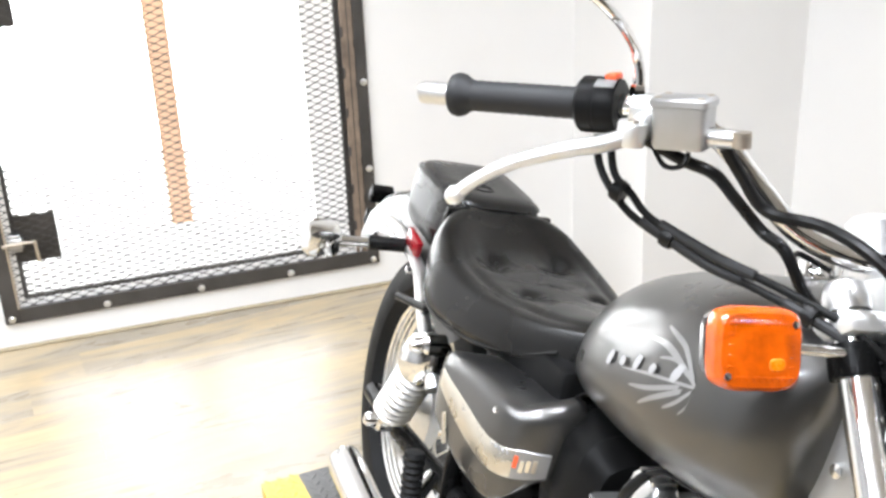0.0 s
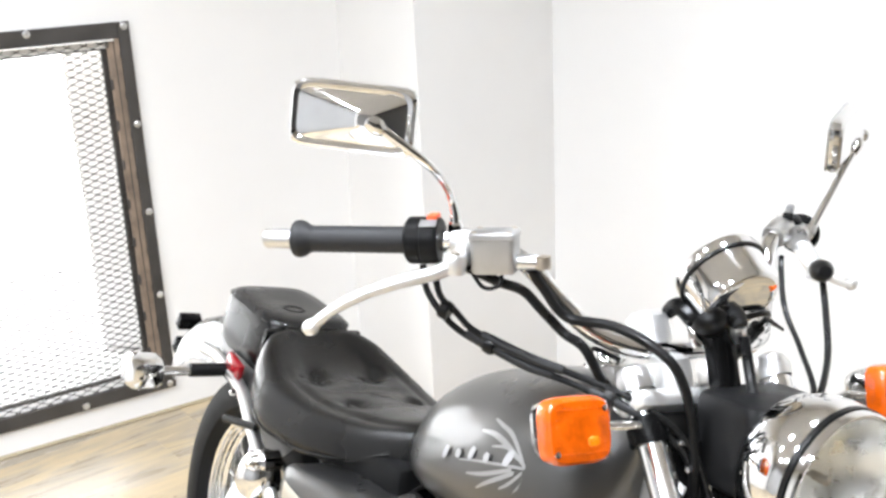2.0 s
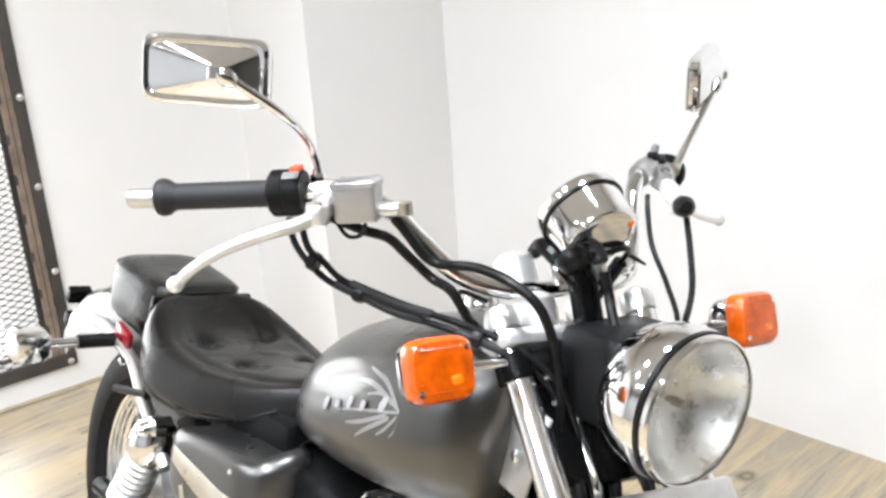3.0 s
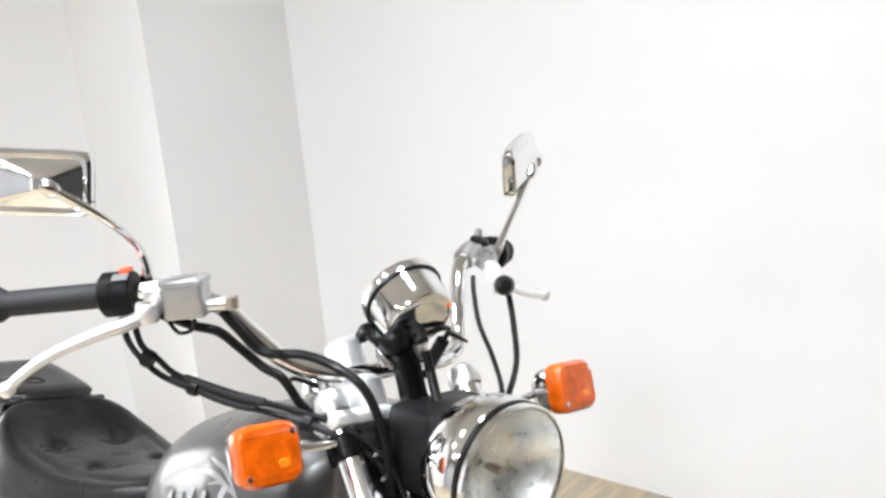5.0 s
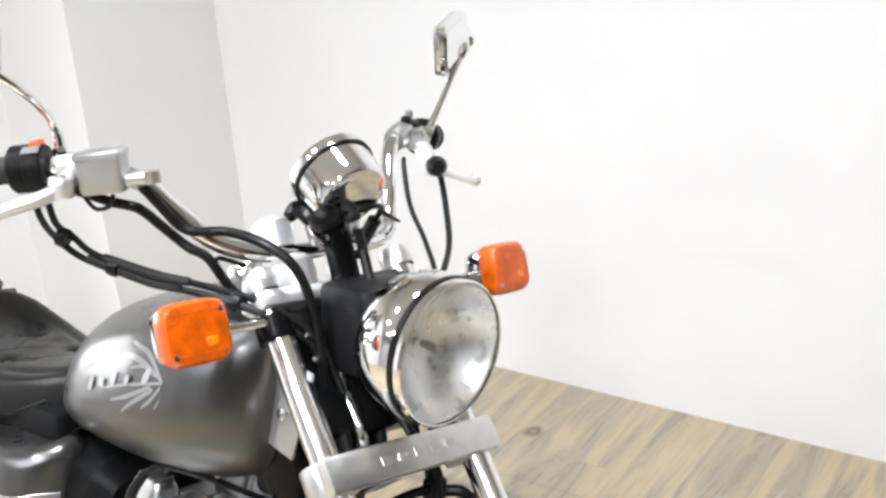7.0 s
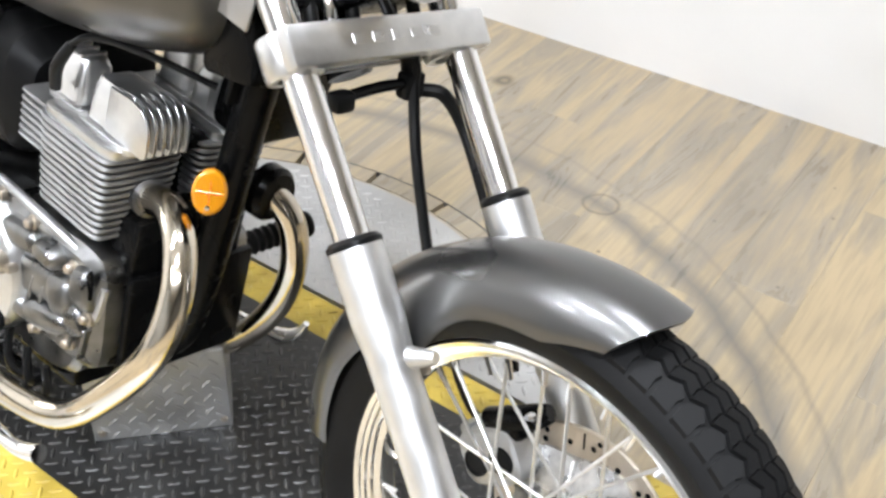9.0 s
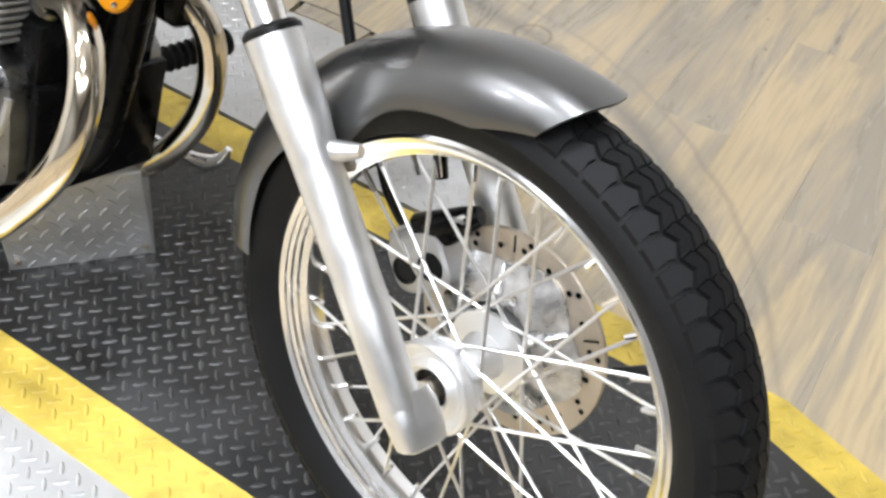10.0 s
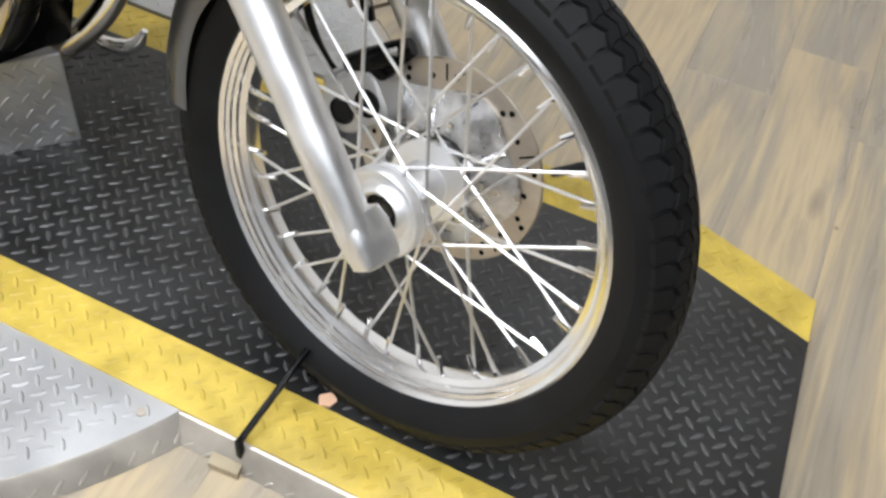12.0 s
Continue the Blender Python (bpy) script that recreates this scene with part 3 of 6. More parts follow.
fpart("rim_gasket", Geo().lathe([(0.083, -0.0155), (0.0876, -0.0145), (0.0876, -0.0085), (0.083, -0.0075)], hlm, 56, loop=True), HOSE, shell)
fpart("reflector_bowl", Geo().lathe([(0.0808, -0.002), (0.074, -0.018), (0.058, -0.036), (0.036, -0.047), (0.014, -0.051), (0.0, -0.051)], hlm, 48), BOWL, shell, "silvered reflector bowl")
fpart("bulb_shield", Geo().lathe([(0.0, -0.02), (0.005, -0.021), (0.0055, -0.034), (0.004, -0.046)], hlm, 24), STEEL, shell)
GLASS, gnt, gp = nodes_of("fluted_glass")
gp.inputs["Transmission Weight"].default_value, gp.inputs["Roughness"].default_value, gp.inputs["IOR"].default_value = 1.0, 0.03, 1.45
gp.inputs["Base Color"].default_value = (0.97, 0.98, 0.97, 1)
wv = gnt.nodes.new("ShaderNodeTexWave")
tcg = gnt.nodes.new("ShaderNodeTexCoord")
wv.bands_direction = "Y"
wv.inputs["Scale"].default_value = 55.0
gnt.links.new(tcg.outputs["Object"], wv.inputs["Vector"])
bump(gnt, gp, wv.outputs["Fac"], 0.035, 0.001)
fpart("headlight_lens", Geo().lathe([(0.0812, -0.002), (0.0798, 0.002), (0.066, 0.0085), (0.044, 0.0135), (0.022, 0.0158), (0.0, 0.0164), (0.0, 0.0138), (0.022, 0.0132), (0.044, 0.011), (0.066, 0.006), (0.0798, -0.001)], hlm, 56), GLASS, shell, "clear fluted headlight glass").visible_shadow = False
cover = fpart("headlight_bracket", loft(Geo(), UM @ pose(-0.405, 0, 0.872, 0, -6, 0), [(0.085, 0.108, -0.055), (0.092, 0.118, -0.048), (0.094, 0.12, 0.036), (0.088, 0.114, 0.045), (0.078, 0.104, 0.048)], 40, 9.0), COVER, None, "black plastic cover behind the headlight")
fpart("wiring_box", Geo().box((0.05, 0.09, 0.1), UM @ pose(-0.405, 0.0, 0.785, 0, -30, 0), 0.014), BLACK, cover)

# front indicators


def indicator(c, side, m, amber, toward, stalk_to):
    c = Vector(c)
    d = Vector(toward).normalized()
    im = m @ frame_at(c, Vector((0, 1, 0)) - d * d.y, d) @ Matrix.Diagonal((1.12, 1.25, 1.07, 1))
    body = fpart("indicator_body", loft(Geo(), im, [(0.02, 0.018, -0.04), (0.045, 0.036, -0.034), (0.06, 0.048, -0.02), (0.066, 0.054, 0.0)]), CHROME, None, "chrome indicator body")
    lens = fpart("indicator_lens", loft(Geo(), im, [(0.067, 0.055, 0.0005), (0.0675, 0.0555, 0.010), (0.066, 0.054, 0.018), (0.06, 0.048, 0.0225), (0.04, 0.03, 0.024)]), ORANGE if amber else CHROME, body, "amber indicator lens with moulded ribs")
    g = Geo()
    for r in range(9):
        g.box((0.0022, 0.04, 0.0014), im @ pose(-0.02 + 0.005 * r, 0, 0.0231), 0.0004, 1)
    for r in range(6):
        g.box((0.05, 0.0016, 0.0012), im @ pose(0, -0.0175 + 0.007 * r, 0.0233), 0.0004, 1)
    tagged(fpart("lens_ribs", g, ORANGE, lens), kind="stuff")
    # the bulb's glint is painted as a lighter patch on the lens
    fpart("painted_glint", loft(Geo(), im @ pose(0.012, -0.009, 0), [(0.013, 0.009, 0.0236), (0.011, 0.007, 0.0249)], 20, 3.0), GLINT_RIB, lens, "lighter amber patch painted as the bulb's glint")
    for u, v in ((-0.025, -0.017), (0.025, 0.017)):
        fpart("lens_screw", Geo().lathe([(0.0, 0.0245), (0.0026, 0.024), (0.003, 0.021), (0.003, 0.015)], im @ pose(u, v, 0), 10), CHROME, body)
    fpart("indicator_stalk", Geo().tube([c - Vector(toward).normalized() * 0.03, Vector(stalk_to)], 0.0055, 12, m=m), CHROME, body)
    return body


for side in (-1, 1):
    indicator((-0.44, side * 0.232, 0.89), side, UM, True, (0.94, side * 0.1, 0.33), (-0.462, side * 0.104, 0.872))

# handlebar and controls
GU = Vector((0.665, 0.719, 0.15)).normalized()


def mir(p, side):
    return Vector((p[0], p[1] * -side, p[2]))


bar_r = [(-0.809, -0.44, 1.006), (-0.782, -0.411, 1.011), (-0.676, -0.296, 1.033), (-0.645, -0.262, 1.04), (-0.615, -0.205, 1.025), (-0.59, -0.165, 0.985), (-0.56, -0.13, 0.95), (-0.53, -0.085, 0.936), (-0.52, -0.03, 0.934)]
bar_l = [(-0.52, 0.03, 0.934), (-0.532, 0.085, 0.928), (-0.556, 0.13, 0.928), (-0.578, 0.152, 0.943), (-0.607, 0.174, 0.985), (-0.636, 0.2, 1.026), (-0.65, 0.232, 1.041), (-0.676, 0.296, 1.033), (-0.782, 0.411, 1.011), (-0.809, 0.44, 1.006)]
pts = bar_r + bar_l
handlebar = fpart("handlebar", Geo().tube(pts, 0.011, 16, m=UM), CHROME, None, "pulled-back chrome handlebar")
for side in (-1, 1):
    p0, p1 = mir((-0.782, -0.411, 1.011), side), mir((-0.693, -0.314, 1.0295), side)
    p1 = p0 + (p1 - p0) * 1.02
    gm = UM @ axis_to(p0, p1)
    L = (p1 - p0).length
    grip = fpart("grip", Geo().lathe([(0.012, -0.006), (0.0215, -0.005), (0.0228, 0.0), (0.0215, 0.006), (0.0168, 0.013), (0.0155, 0.02)] + [(0.0155 + (0.0007 if k % 2 else 0), 0.02 + k * (L - 0.022) / 24) for k in range(25)] + [(0.0165, L - 0.002), (0.012, L)], gm, 28), GRIP, handlebar, "black ribbed rubber grip")
    bar_end = fpart("bar_end", Geo().lathe([(0.0, -0.045), (0.0105, -0.045), (0.012, -0.042), (0.012, -0.004)], gm, 24), ALLOY, handlebar, "silver bar end weight")
    sw = fpart("switch_housing", Geo().lathe([(0.012, L), (0.024, L + 0.0005), (0.0275, L + 0.004), (0.0275, L + 0.018), (0.0268, L + 0.0185), (0.0268, L + 0.0205), (0.0275, L + 0.021), (0.0275, L + 0.037), (0.025, L + 0.041), (0.012, L + 0.0415)], gm, 32), PLASTIC, handlebar, "black plastic switch housing")
    if side == -1:
        fpart("stop_switch", Geo().box((0.012, 0.02, 0.008), UM @ frame_at(Vector((-0.672, -0.291, 1.0615)), GU, (0, 0, 1)), 0.002), REDSW, sw, "red engine stop switch")
        fpart("switch_label", Geo().box((0.02, 0.012, 0.0012), UM @ frame_at(Vector((-0.662, -0.303, 1.0565)), GU, (0.3, -0.4, 0.87)), 0.0003), SILVER, sw)
    else:
        fpart("switch_block", Geo().box((0.036, 0.034, 0.03), UM @ pose(-0.658, 0.252, 1.046, 8, -12, 40), 0.007), PLASTIC, sw)
        fpart("switch_knob", Geo().box((0.014, 0.01, 0.016), UM @ pose(-0.648, 0.238, 1.062, 0, 0, 40), 0.003), PLASTIC, sw)
        fpart("switch_toggle", Geo().box((0.01, 0.014, 0.02), UM @ pose(-0.67, 0.262, 1.066, 10, 10, 30), 0.003), SILVER, sw)
        fpart("bar_clamp", Geo().tube([(-0.662, 0.262, 1.04), (-0.653, 0.236, 1.043), (-0.643, 0.212, 1.036)], [0.019, 0.02, 0.016], 16, m=UM), ALLOY, sw)
        for k, dz in enumerate((0.012, -0.004)):
            fpart("switch_button", Geo().box((0.012, 0.012, 0.008), gm @ pose(-0.012, 0.02, L + 0.012 + 0.014 * k), 0.002), PLASTIC, sw)
    # lever bracket and lever
    br = fpart("lever_bracket", Geo().tube([mir((-0.655, -0.273, 1.037), side), mir((-0.63, -0.24, 1.038), side)], 0.0165, 20, m=UM), ALLOY, handlebar, "silver lever bracket")
    piv = Vector((-0.615, -0.289, 1.021)) if side == -1 else Vector((-0.572, 0.229, 1.008))
    lug = Geo().tube([mir((-0.64, -0.258, 1.03), side), piv.lerp(mir((-0.64, -0.258, 1.03), side), 0.4), piv], [0.012, 0.013, 0.01], 14, m=UM)
    lug.lathe([(0.0, -0.011), (0.013, -0.011), (0.014, -0.009), (0.014, 0.009), (0.013, 0.011), (0.0, 0.011)], UM @ Matrix.Translation(piv), 20)
    fpart("lever_pivot", lug, BRIGHT, br)
    if side == -1:
        fpart("pivot_screw", Geo().lathe([(0.0, 0.0135), (0.005, 0.0133), (0.0055, 0.011)], UM @ Matrix.Translation(piv), 14), STEEL, br)
        reach, ball, tip = [mir(p, side) for p in ((-0.615, -0.289, 1.02), (-0.617, -0.312, 1.01), (-0.627, -0.35, 0.998), (-0.641, -0.39, 0.98), (-0.652, -0.418, 0.96), (-0.66, -0.433, 0.943))], Vector((-0.661, -0.436, 0.94)), Vector((-0.668, -0.45, 0.925))
    else:
        fpart("cable_boot", Geo().lathe([(0.0, 0.024), (0.008, 0.024), (0.012, 0.018), (0.0145, 0.008), (0.0145, -0.006), (0.011, -0.016), (0.006, -0.026)], UM @ axis_to(piv + Vector((0.012, -0.008, 0.004)), piv + Vector((0.5, -0.35, 0.1))), 24), HOSE, br, "black rubber clutch cable boot")
        reach, ball, tip = [Vector(p) for p in ((-0.572, 0.229, 1.006), (-0.585, 0.255, 1.0), (-0.61, 0.3, 0.985), (-0.635, 0.345, 0.971), (-0.652, 0.38, 0.962), (-0.663, 0.402, 0.958))], Vector((-0.665, 0.405, 0.958)), Vector((-0.675, 0.42, 0.953))
    slim = 1.0 if side == -1 else 0.72
    lever = Geo().tube(reach, [k * slim for k in (0.0095, 0.0088, 0.0077, 0.007, 0.0066, 0.007)], 14, m=UM)
    lever.lathe([(0.0, -0.0105), (0.005, -0.009), (0.0085, -0.005), (0.0098, 0.0), (0.0085, 0.005), (0.005, 0.009), (0.0, 0.0105)], UM @ axis_to(ball, tip), 18)
    fpart("lever", lever, BRIGHT, br, "silver brake lever" if side == -1 else "silver clutch lever")
    # mirror
    stem_pts = [mir(p, side) for p in ((-0.652, -0.271, 1.045), (-0.655, -0.274, 1.08), (-0.659, -0.279, 1.098), (-0.664, -0.288, 1.109), (-0.671, -0.31, 1.128), (-0.66, -0.376, 1.168))]
    if side == 1:
        stem_pts = [Vector((-0.637, 0.27, 1.04)).lerp(Vector((-0.659, 0.357, 1.162)), k / 5) for k in range(6)]
    else:
        stem_pts = [Vector(p) for p in ((-0.652, -0.271, 1.045), (-0.654, -0.273, 1.068), (-0.657, -0.278, 1.084), (-0.648, -0.289, 1.099), (-0.615, -0.329, 1.129), (-0.628, -0.389, 1.169))]
    joint = Vector((-0.63, -0.392, 1.17)) if side == -1 else Vector((-0.659, 0.357, 1.162))
    mirror = fpart("mirror_stem", Geo().tube(stem_pts, [0.0075, 0.0055, 0.0048, 0.0048, 0.0048, 0.0055], 12, m=UM), CHROME, handlebar, "thin chrome mirror stem")
    fpart("stem_nut", Geo().lathe([(0.0, 0.0), (0.009, 0.0), (0.009, 0.012), (0.006, 0.016)], UM @ axis_to(stem_pts[0], stem_pts[1]), 6), CHROME, mirror)
    mc = Vector((-0.678, -0.397, 1.172)) if side == -1 else Vector((-0.68, 0.351, 1.172))
    d = Vector((0.77, -0.64, 0.05) if side == -1 else (0.83, 0.555, 0.05)).normalized()
    mm = UM @ frame_at(mc, Vector((0.64, 0.77, 0)) if side == -1 else Vector((0.555, -0.83, -0.2)), d) @ Matrix.Scale(1.19, 4)
    back = loft(Geo(), mm, [(0.11, 0.053, -0.007), (0.118, 0.061, -0.005), (0.121, 0.064, 0.0), (0.119, 0.062, 0.0055), (0.113, 0.056, 0.0085), (0.107, 0.05, 0.0078), (0.104, 0.047, 0.0072), (0.02, 0.016, 0.022, 0.018 * -side, 0.0), (0.012, 0.01, 0.026, 0.018 * -side, 0.0)], 40, 7.0)
    fpart("mirror_shell", back, CHROME, mirror, "rectangular chrome mirror back", 18.0)
    fpart("mirror_edge", loft(Geo(), mm, [(0.114, 0.057, -0.0088), (0.1185, 0.0615, -0.008), (0.1195, 0.0625, -0.0065), (0.1185, 0.0615, -0.005)], 40, 7.0), ALLOY, mirror, "dull silver mirror edge")
    glass = fpart("mirror_glass", loft(Geo(), mm, [(0.104, 0.047, -0.0098), (0.106, 0.049, -0.0085)], 40, 7.0), CHROME, mirror, "mirror glass")
    fpart("mirror_joint", Geo().lathe([(0.0, -0.012), (0.007, -0.01), (0.0095, -0.003), (0.0095, 0.004), (0.006, 0.012), (0.0, 0.013)], UM @ axis_to(joint, stem_pts[4]), 18), CHROME, mirror)
# brake master cylinder
bm0 = UM @ frame_at(Vector((-0.603, -0.2455, 1.038)), GU, (0, 0, 1))
mcyl = fpart("brake_reservoir", loft(Geo(), bm0, [(0.046, 0.036, -0.024), (0.05, 0.04, -0.02), (0.051, 0.041, 0.014), (0.055, 0.045, 0.0155), (0.055, 0.045, 0.021), (0.05, 0.04, 0.023)], 36, 8.0), CAST, handlebar, "square silver brake fluid reservoir")
for u in (-0.02, 0.02):
    for v in (-0.015, 0.015):
        fpart("lid_screw", Geo().lathe([(0.0, 0.0245), (0.003, 0.0242), (0.0035, 0.022)], bm0 @ pose(u, v, 0), 10), STEEL, mcyl)
fpart("banjo_bolt", Geo().lathe([(0.0, -0.012), (0.008, -0.012), (0.009, -0.008), (0.009, 0.012), (0.006, 0.02), (0.0, 0.02)], bm0 @ pose(0.036, -0.004, -0.012, 0, 90, 0), 12), ALLOY, mcyl)
fpart("banjo_hose_end", Geo().lathe([(0.0, -0.007), (0.009, -0.007), (0.009, 0.007), (0.0, 0.007)], bm0 @ pose(0.055, -0.006, -0.012), 14), STEEL, mcyl)

# speedometer
S0, S1 = Vector((-0.5145, 0.0, 1.0363)), Vector((-0.4665, 0.0, 1.0072))
sm = UM @ axis_to(S1, S0) @ Matrix.Diagonal((1.12, 1.12, 1, 1))
SL = (S0 - S1).length
speedo = fpart("speedometer", Geo().lathe([(0.0, -0.004), (0.03, -0.0038), (0.0385, -0.003), (0.0415, -0.0005), (0.0425, 0.003), (0.0435, 0.012), (0.0455, SL - 0.014), (0.0475, SL - 0.012), (0.0482, SL - 0.004), (0.047, SL), (0.042, SL + 0.002), (0.041, SL - 0.003), (0.0, SL - 0.003)], sm, 56), CHROME, None, "round chrome speedometer cup")
fpart("speedometer_ring", Geo().lathe([(0.0462, SL - 0.0165), (0.0481, SL - 0.0155), (0.0481, SL - 0.0125), (0.0462, SL - 0.0115)], sm, 56, loop=True), HOSE, speedo, "black rubber ring round the cup")
fpart("dial_face", Geo().lathe([(0.0, SL - 0.002), (0.0405, SL - 0.002)], sm, 40), PLASTIC, speedo)
# fittings on the underside of the cup
AX = (S1 - S0).normalized()
VX = Vector((0.515, 0, 0.857))


def under(a, b, out=0.0):
    """A place under the speedometer: a to the left, b up its face, out from it."""
    return S1 + Vector((0, 1, 0)) * a + VX * b + AX * out


fpart("lamp_socket", Geo().lathe([(0.02, -0.002), (0.0195, 0.006), (0.0165, 0.013), (0.009, 0.0185), (0.0, 0.02)], UM @ axis_to(under(-0.03, -0.027), under(-0.03, -0.027, 0.1)), 24), HOSE, speedo, "round black rubber lamp socket")
fpart("cable_socket", Geo().lathe([(0.013, -0.002), (0.0125, 0.008), (0.0105, 0.014), (0.009, 0.02), (0.0, 0.021)], UM @ axis_to(under(-0.002, -0.018), under(-0.002, -0.018, 0.1)), 20), GRIP, speedo, "grey cable socket")
fpart("cable_nut", Geo().lathe([(0.0, 0.0), (0.0085, 0.0), (0.0095, 0.002), (0.0095, 0.016), (0.007, 0.02)], UM @ axis_to(under(-0.002, -0.021, 0.016), under(0.01, -0.06, 0.03)), 8), ALLOY, speedo, "silver cable nut")
fpart("bulb_wire", Geo().tube([under(-0.02, -0.012, 0.012), under(0.01, -0.014, 0.01), under(0.035, -0.012, 0.008), under(0.052, -0.022, 0.004), under(0.056, -0.05, 0.0), under(0.056, -0.1, 0.0)], 0.0036, 8, m=UM), HOSE, speedo)
fpart("wire_stub", Geo().tube([under(0.056, -0.03, 0.0), under(0.095, -0.05, 0.004)], [0.0034, 0.002], 8, m=UM), HOSE, speedo)
fpart("wire_sleeve", Geo().tube([under(0.055, -0.045, 0.0), under(0.056, -0.11, -0.005)], 0.009, 10, m=UM), HOSE, speedo)
for k in range(3):
    fpart("cup_stud", Geo().lathe([(0.0, 0.004), (0.004, 0.0035), (0.005, 0.0)], UM @ axis_to(under(0.03 - 0.003 * k, -0.018 - 0.012 * k), under(0.03 - 0.003 * k, -0.018 - 0.012 * k, 0.1)), 12), CHROME, speedo)
fpart("speedometer_bracket", Geo().box((0.026, 0.03, 0.085), UM @ pose(-0.466, -0.014, 0.935, 0, -24, 0), 0.006), BLACK, speedo, "black steel gauge bracket")
for x, y, z, w, h in ((-0.556, -0.05, 0.944, 0.05, 0.052), (-0.505, -0.052, 0.908, 0.048, 0.05), (-0.556, 0.05, 0.944, 0.05, 0.052)):
    fpart("bar_clamp", loft(Geo(), UM @ pose(x, y, z, 0, -28, 0), [(w * 0.7, 0.03, -h / 2), (w, 0.04, -h * 0.38), (w * 1.04, 0.042, 0.0), (w, 0.04, h * 0.36), (w * 0.66, 0.028, h / 2)], 28, 3.2), BRIGHT, yoke, "polished alloy handlebar clamp")
fpart("gauge_strap", Geo().tube([(-0.55, -0.03, 0.972), (-0.53, -0.032, 0.985), (-0.5, -0.03, 0.975), (-0.475, -0.022, 0.955)], [0.009, 0.011, 0.012, 0.01], 10, m=UM), BLACK, speedo)
for side in (-1, 1):
    fpart("mount_bolt", Geo().lathe([(0.0, 0.012), (0.005, 0.011), (0.007, 0.004), (0.007, -0.012)], UM @ pose(-0.49, side * 0.03 - 0.01, 0.962, 20, -30, 0), 12), CHROME, speedo)

# front fender
fender = Geo()
FR = 0.322
rings = []
n_f = 44
for i in range(n_f + 1):
    u = i / n_f
    deg = 84.5 + (184 - 84.5) * u
    a = radians(deg)
    bulge = math.exp(-((deg - 131) / 11) ** 2)
    w = 0.012 * bulge + 0.061 * min(1.0, 0.86 + 1.2 * u) * (1.0 if u < 0.75 else 1.0 - 0.2 * (u - 0.75) / 0.25)
    drop = 0.036 * bulge + (0.056 if u > 0.12 else 0.036 + 0.17 * u)
    rr = FR + 0.013 - 0.006 * u
    outer, inner = [], []
    for k in range(15):
        v = -1 + 2 * k / 14
        y = w * math.sin(v * math.pi / 2) * (1.0 if abs(v) < 0.8 else 1.0)
        h = -drop * (1 - math.cos(v * math.pi / 2)) ** 1.15
        for ring, e in ((outer, 0.0), (inner, -0.0025)):
            r = rr + h + e
            b = a - radians(5.0) * (1 - abs(v) ** 1.5) * max(0.0, 1 - u / 0.12)
            ring.append((AXLE.x + r * math.cos(b), y * (1 + e * 8), AXLE.z + r * math.sin(b)))
    rings.append(outer + inner[::-1])
fender.rings(rings, True, (True, True), FM)
fend = fpart("front_fender", fender, PAINT, None, "satin grey front mudguard", 50.0)
for side in (-1, 1):
    fpart("fender_bolt", Geo().lathe([(0.0, 0.006), (0.006, 0.005), (0.007, 0.0)], FM @ pose(-0.132, side * 0.074, 0.487, 90 * -side, 0, 0), 12), STEEL, fend)
    fpart("leg_lug", Geo().tube([(-0.16, side * 0.1, 0.492), (-0.136, side * 0.094, 0.504), (-0.112, side * 0.088, 0.516)], [0.014, 0.011, 0.006], 16, m=FM), ALLOY, fend, "cast alloy lug on the fork leg")

# ---- frame, tank and seat ----
tank_st = [  # x, half width, bottom, middle, top
    (-0.93, 0.02, 0.63, 0.65, 0.69), (-0.915, 0.06, 0.618, 0.648, 0.72), (-0.885, 0.1, 0.61, 0.652, 0.752), (-0.84, 0.127, 0.606, 0.666, 0.787), (-0.79, 0.143, 0.606, 0.685, 0.815), (-0.71, 0.16, 0.612, 0.712, 0.846),
    (-0.63, 0.172, 0.623, 0.738, 0.872), (-0.56, 0.17, 0.636, 0.75, 0.886), (-0.515, 0.156, 0.65, 0.757, 0.888), (-0.49, 0.132, 0.664, 0.762, 0.882), (-0.477, 0.108, 0.682, 0.768, 0.872), (-0.47, 0.08, 0.706, 0.775, 0.86), (-0.468, 0.04, 0.73, 0.78, 0.84)]
tank = Geo()
rings = []
for x, w, b, c, t in tank_st:
    ring = []
    for k in range(36):
        a = 2 * math.pi * k / 36
        ca, sa = math.cos(a), math.sin(a)
        y = w * math.copysign(abs(ca) ** (0.85 if sa > 0 else 0.62), ca)
        z = c + ((t - c) * abs(sa) ** 0.9 if sa > 0 else -(c - b) * abs(sa) ** 1.0)
        ring.append((x, y, z))
    rings.append(ring)
# finer skin by smooth steps between stations
fine = []
for i in range(len(rings) - 1):
    for s in range(4):
        t = s / 4
        row = []
        for k in range(36):
            p0, p1, p2, p3 = (Vector(rings[min(max(i + o, 0), len(rings) - 1)][k]) for o in (-1, 0, 1, 2))
            row.append(0.5 * (2 * p1 + (p2 - p0) * t + (2 * p0 - 5 * p1 + 4 * p2 - p3) * t * t + (3 * p1 - p0 - 3 * p2 + p3) * t ** 3))
        fine.append(row)
fine.append(rings[-1])
tank.rings(fine, True, (True, True), RM)
fuel = fpart("fuel_tank", tank, PAINT, None, "satin grey teardrop fuel tank with silver decals", 60.0)
fpart("fuel_cap", Geo().lathe([(0.0, 0.02), (0.022, 0.018), (0.026, 0.012), (0.027, 0.0), (0.034, -0.002), (0.034, -0.006)], RM @ pose(-0.66, 0.02, 0.868, 0, -14, 0), 28), CHROME, fuel, "chrome fuel filler cap")

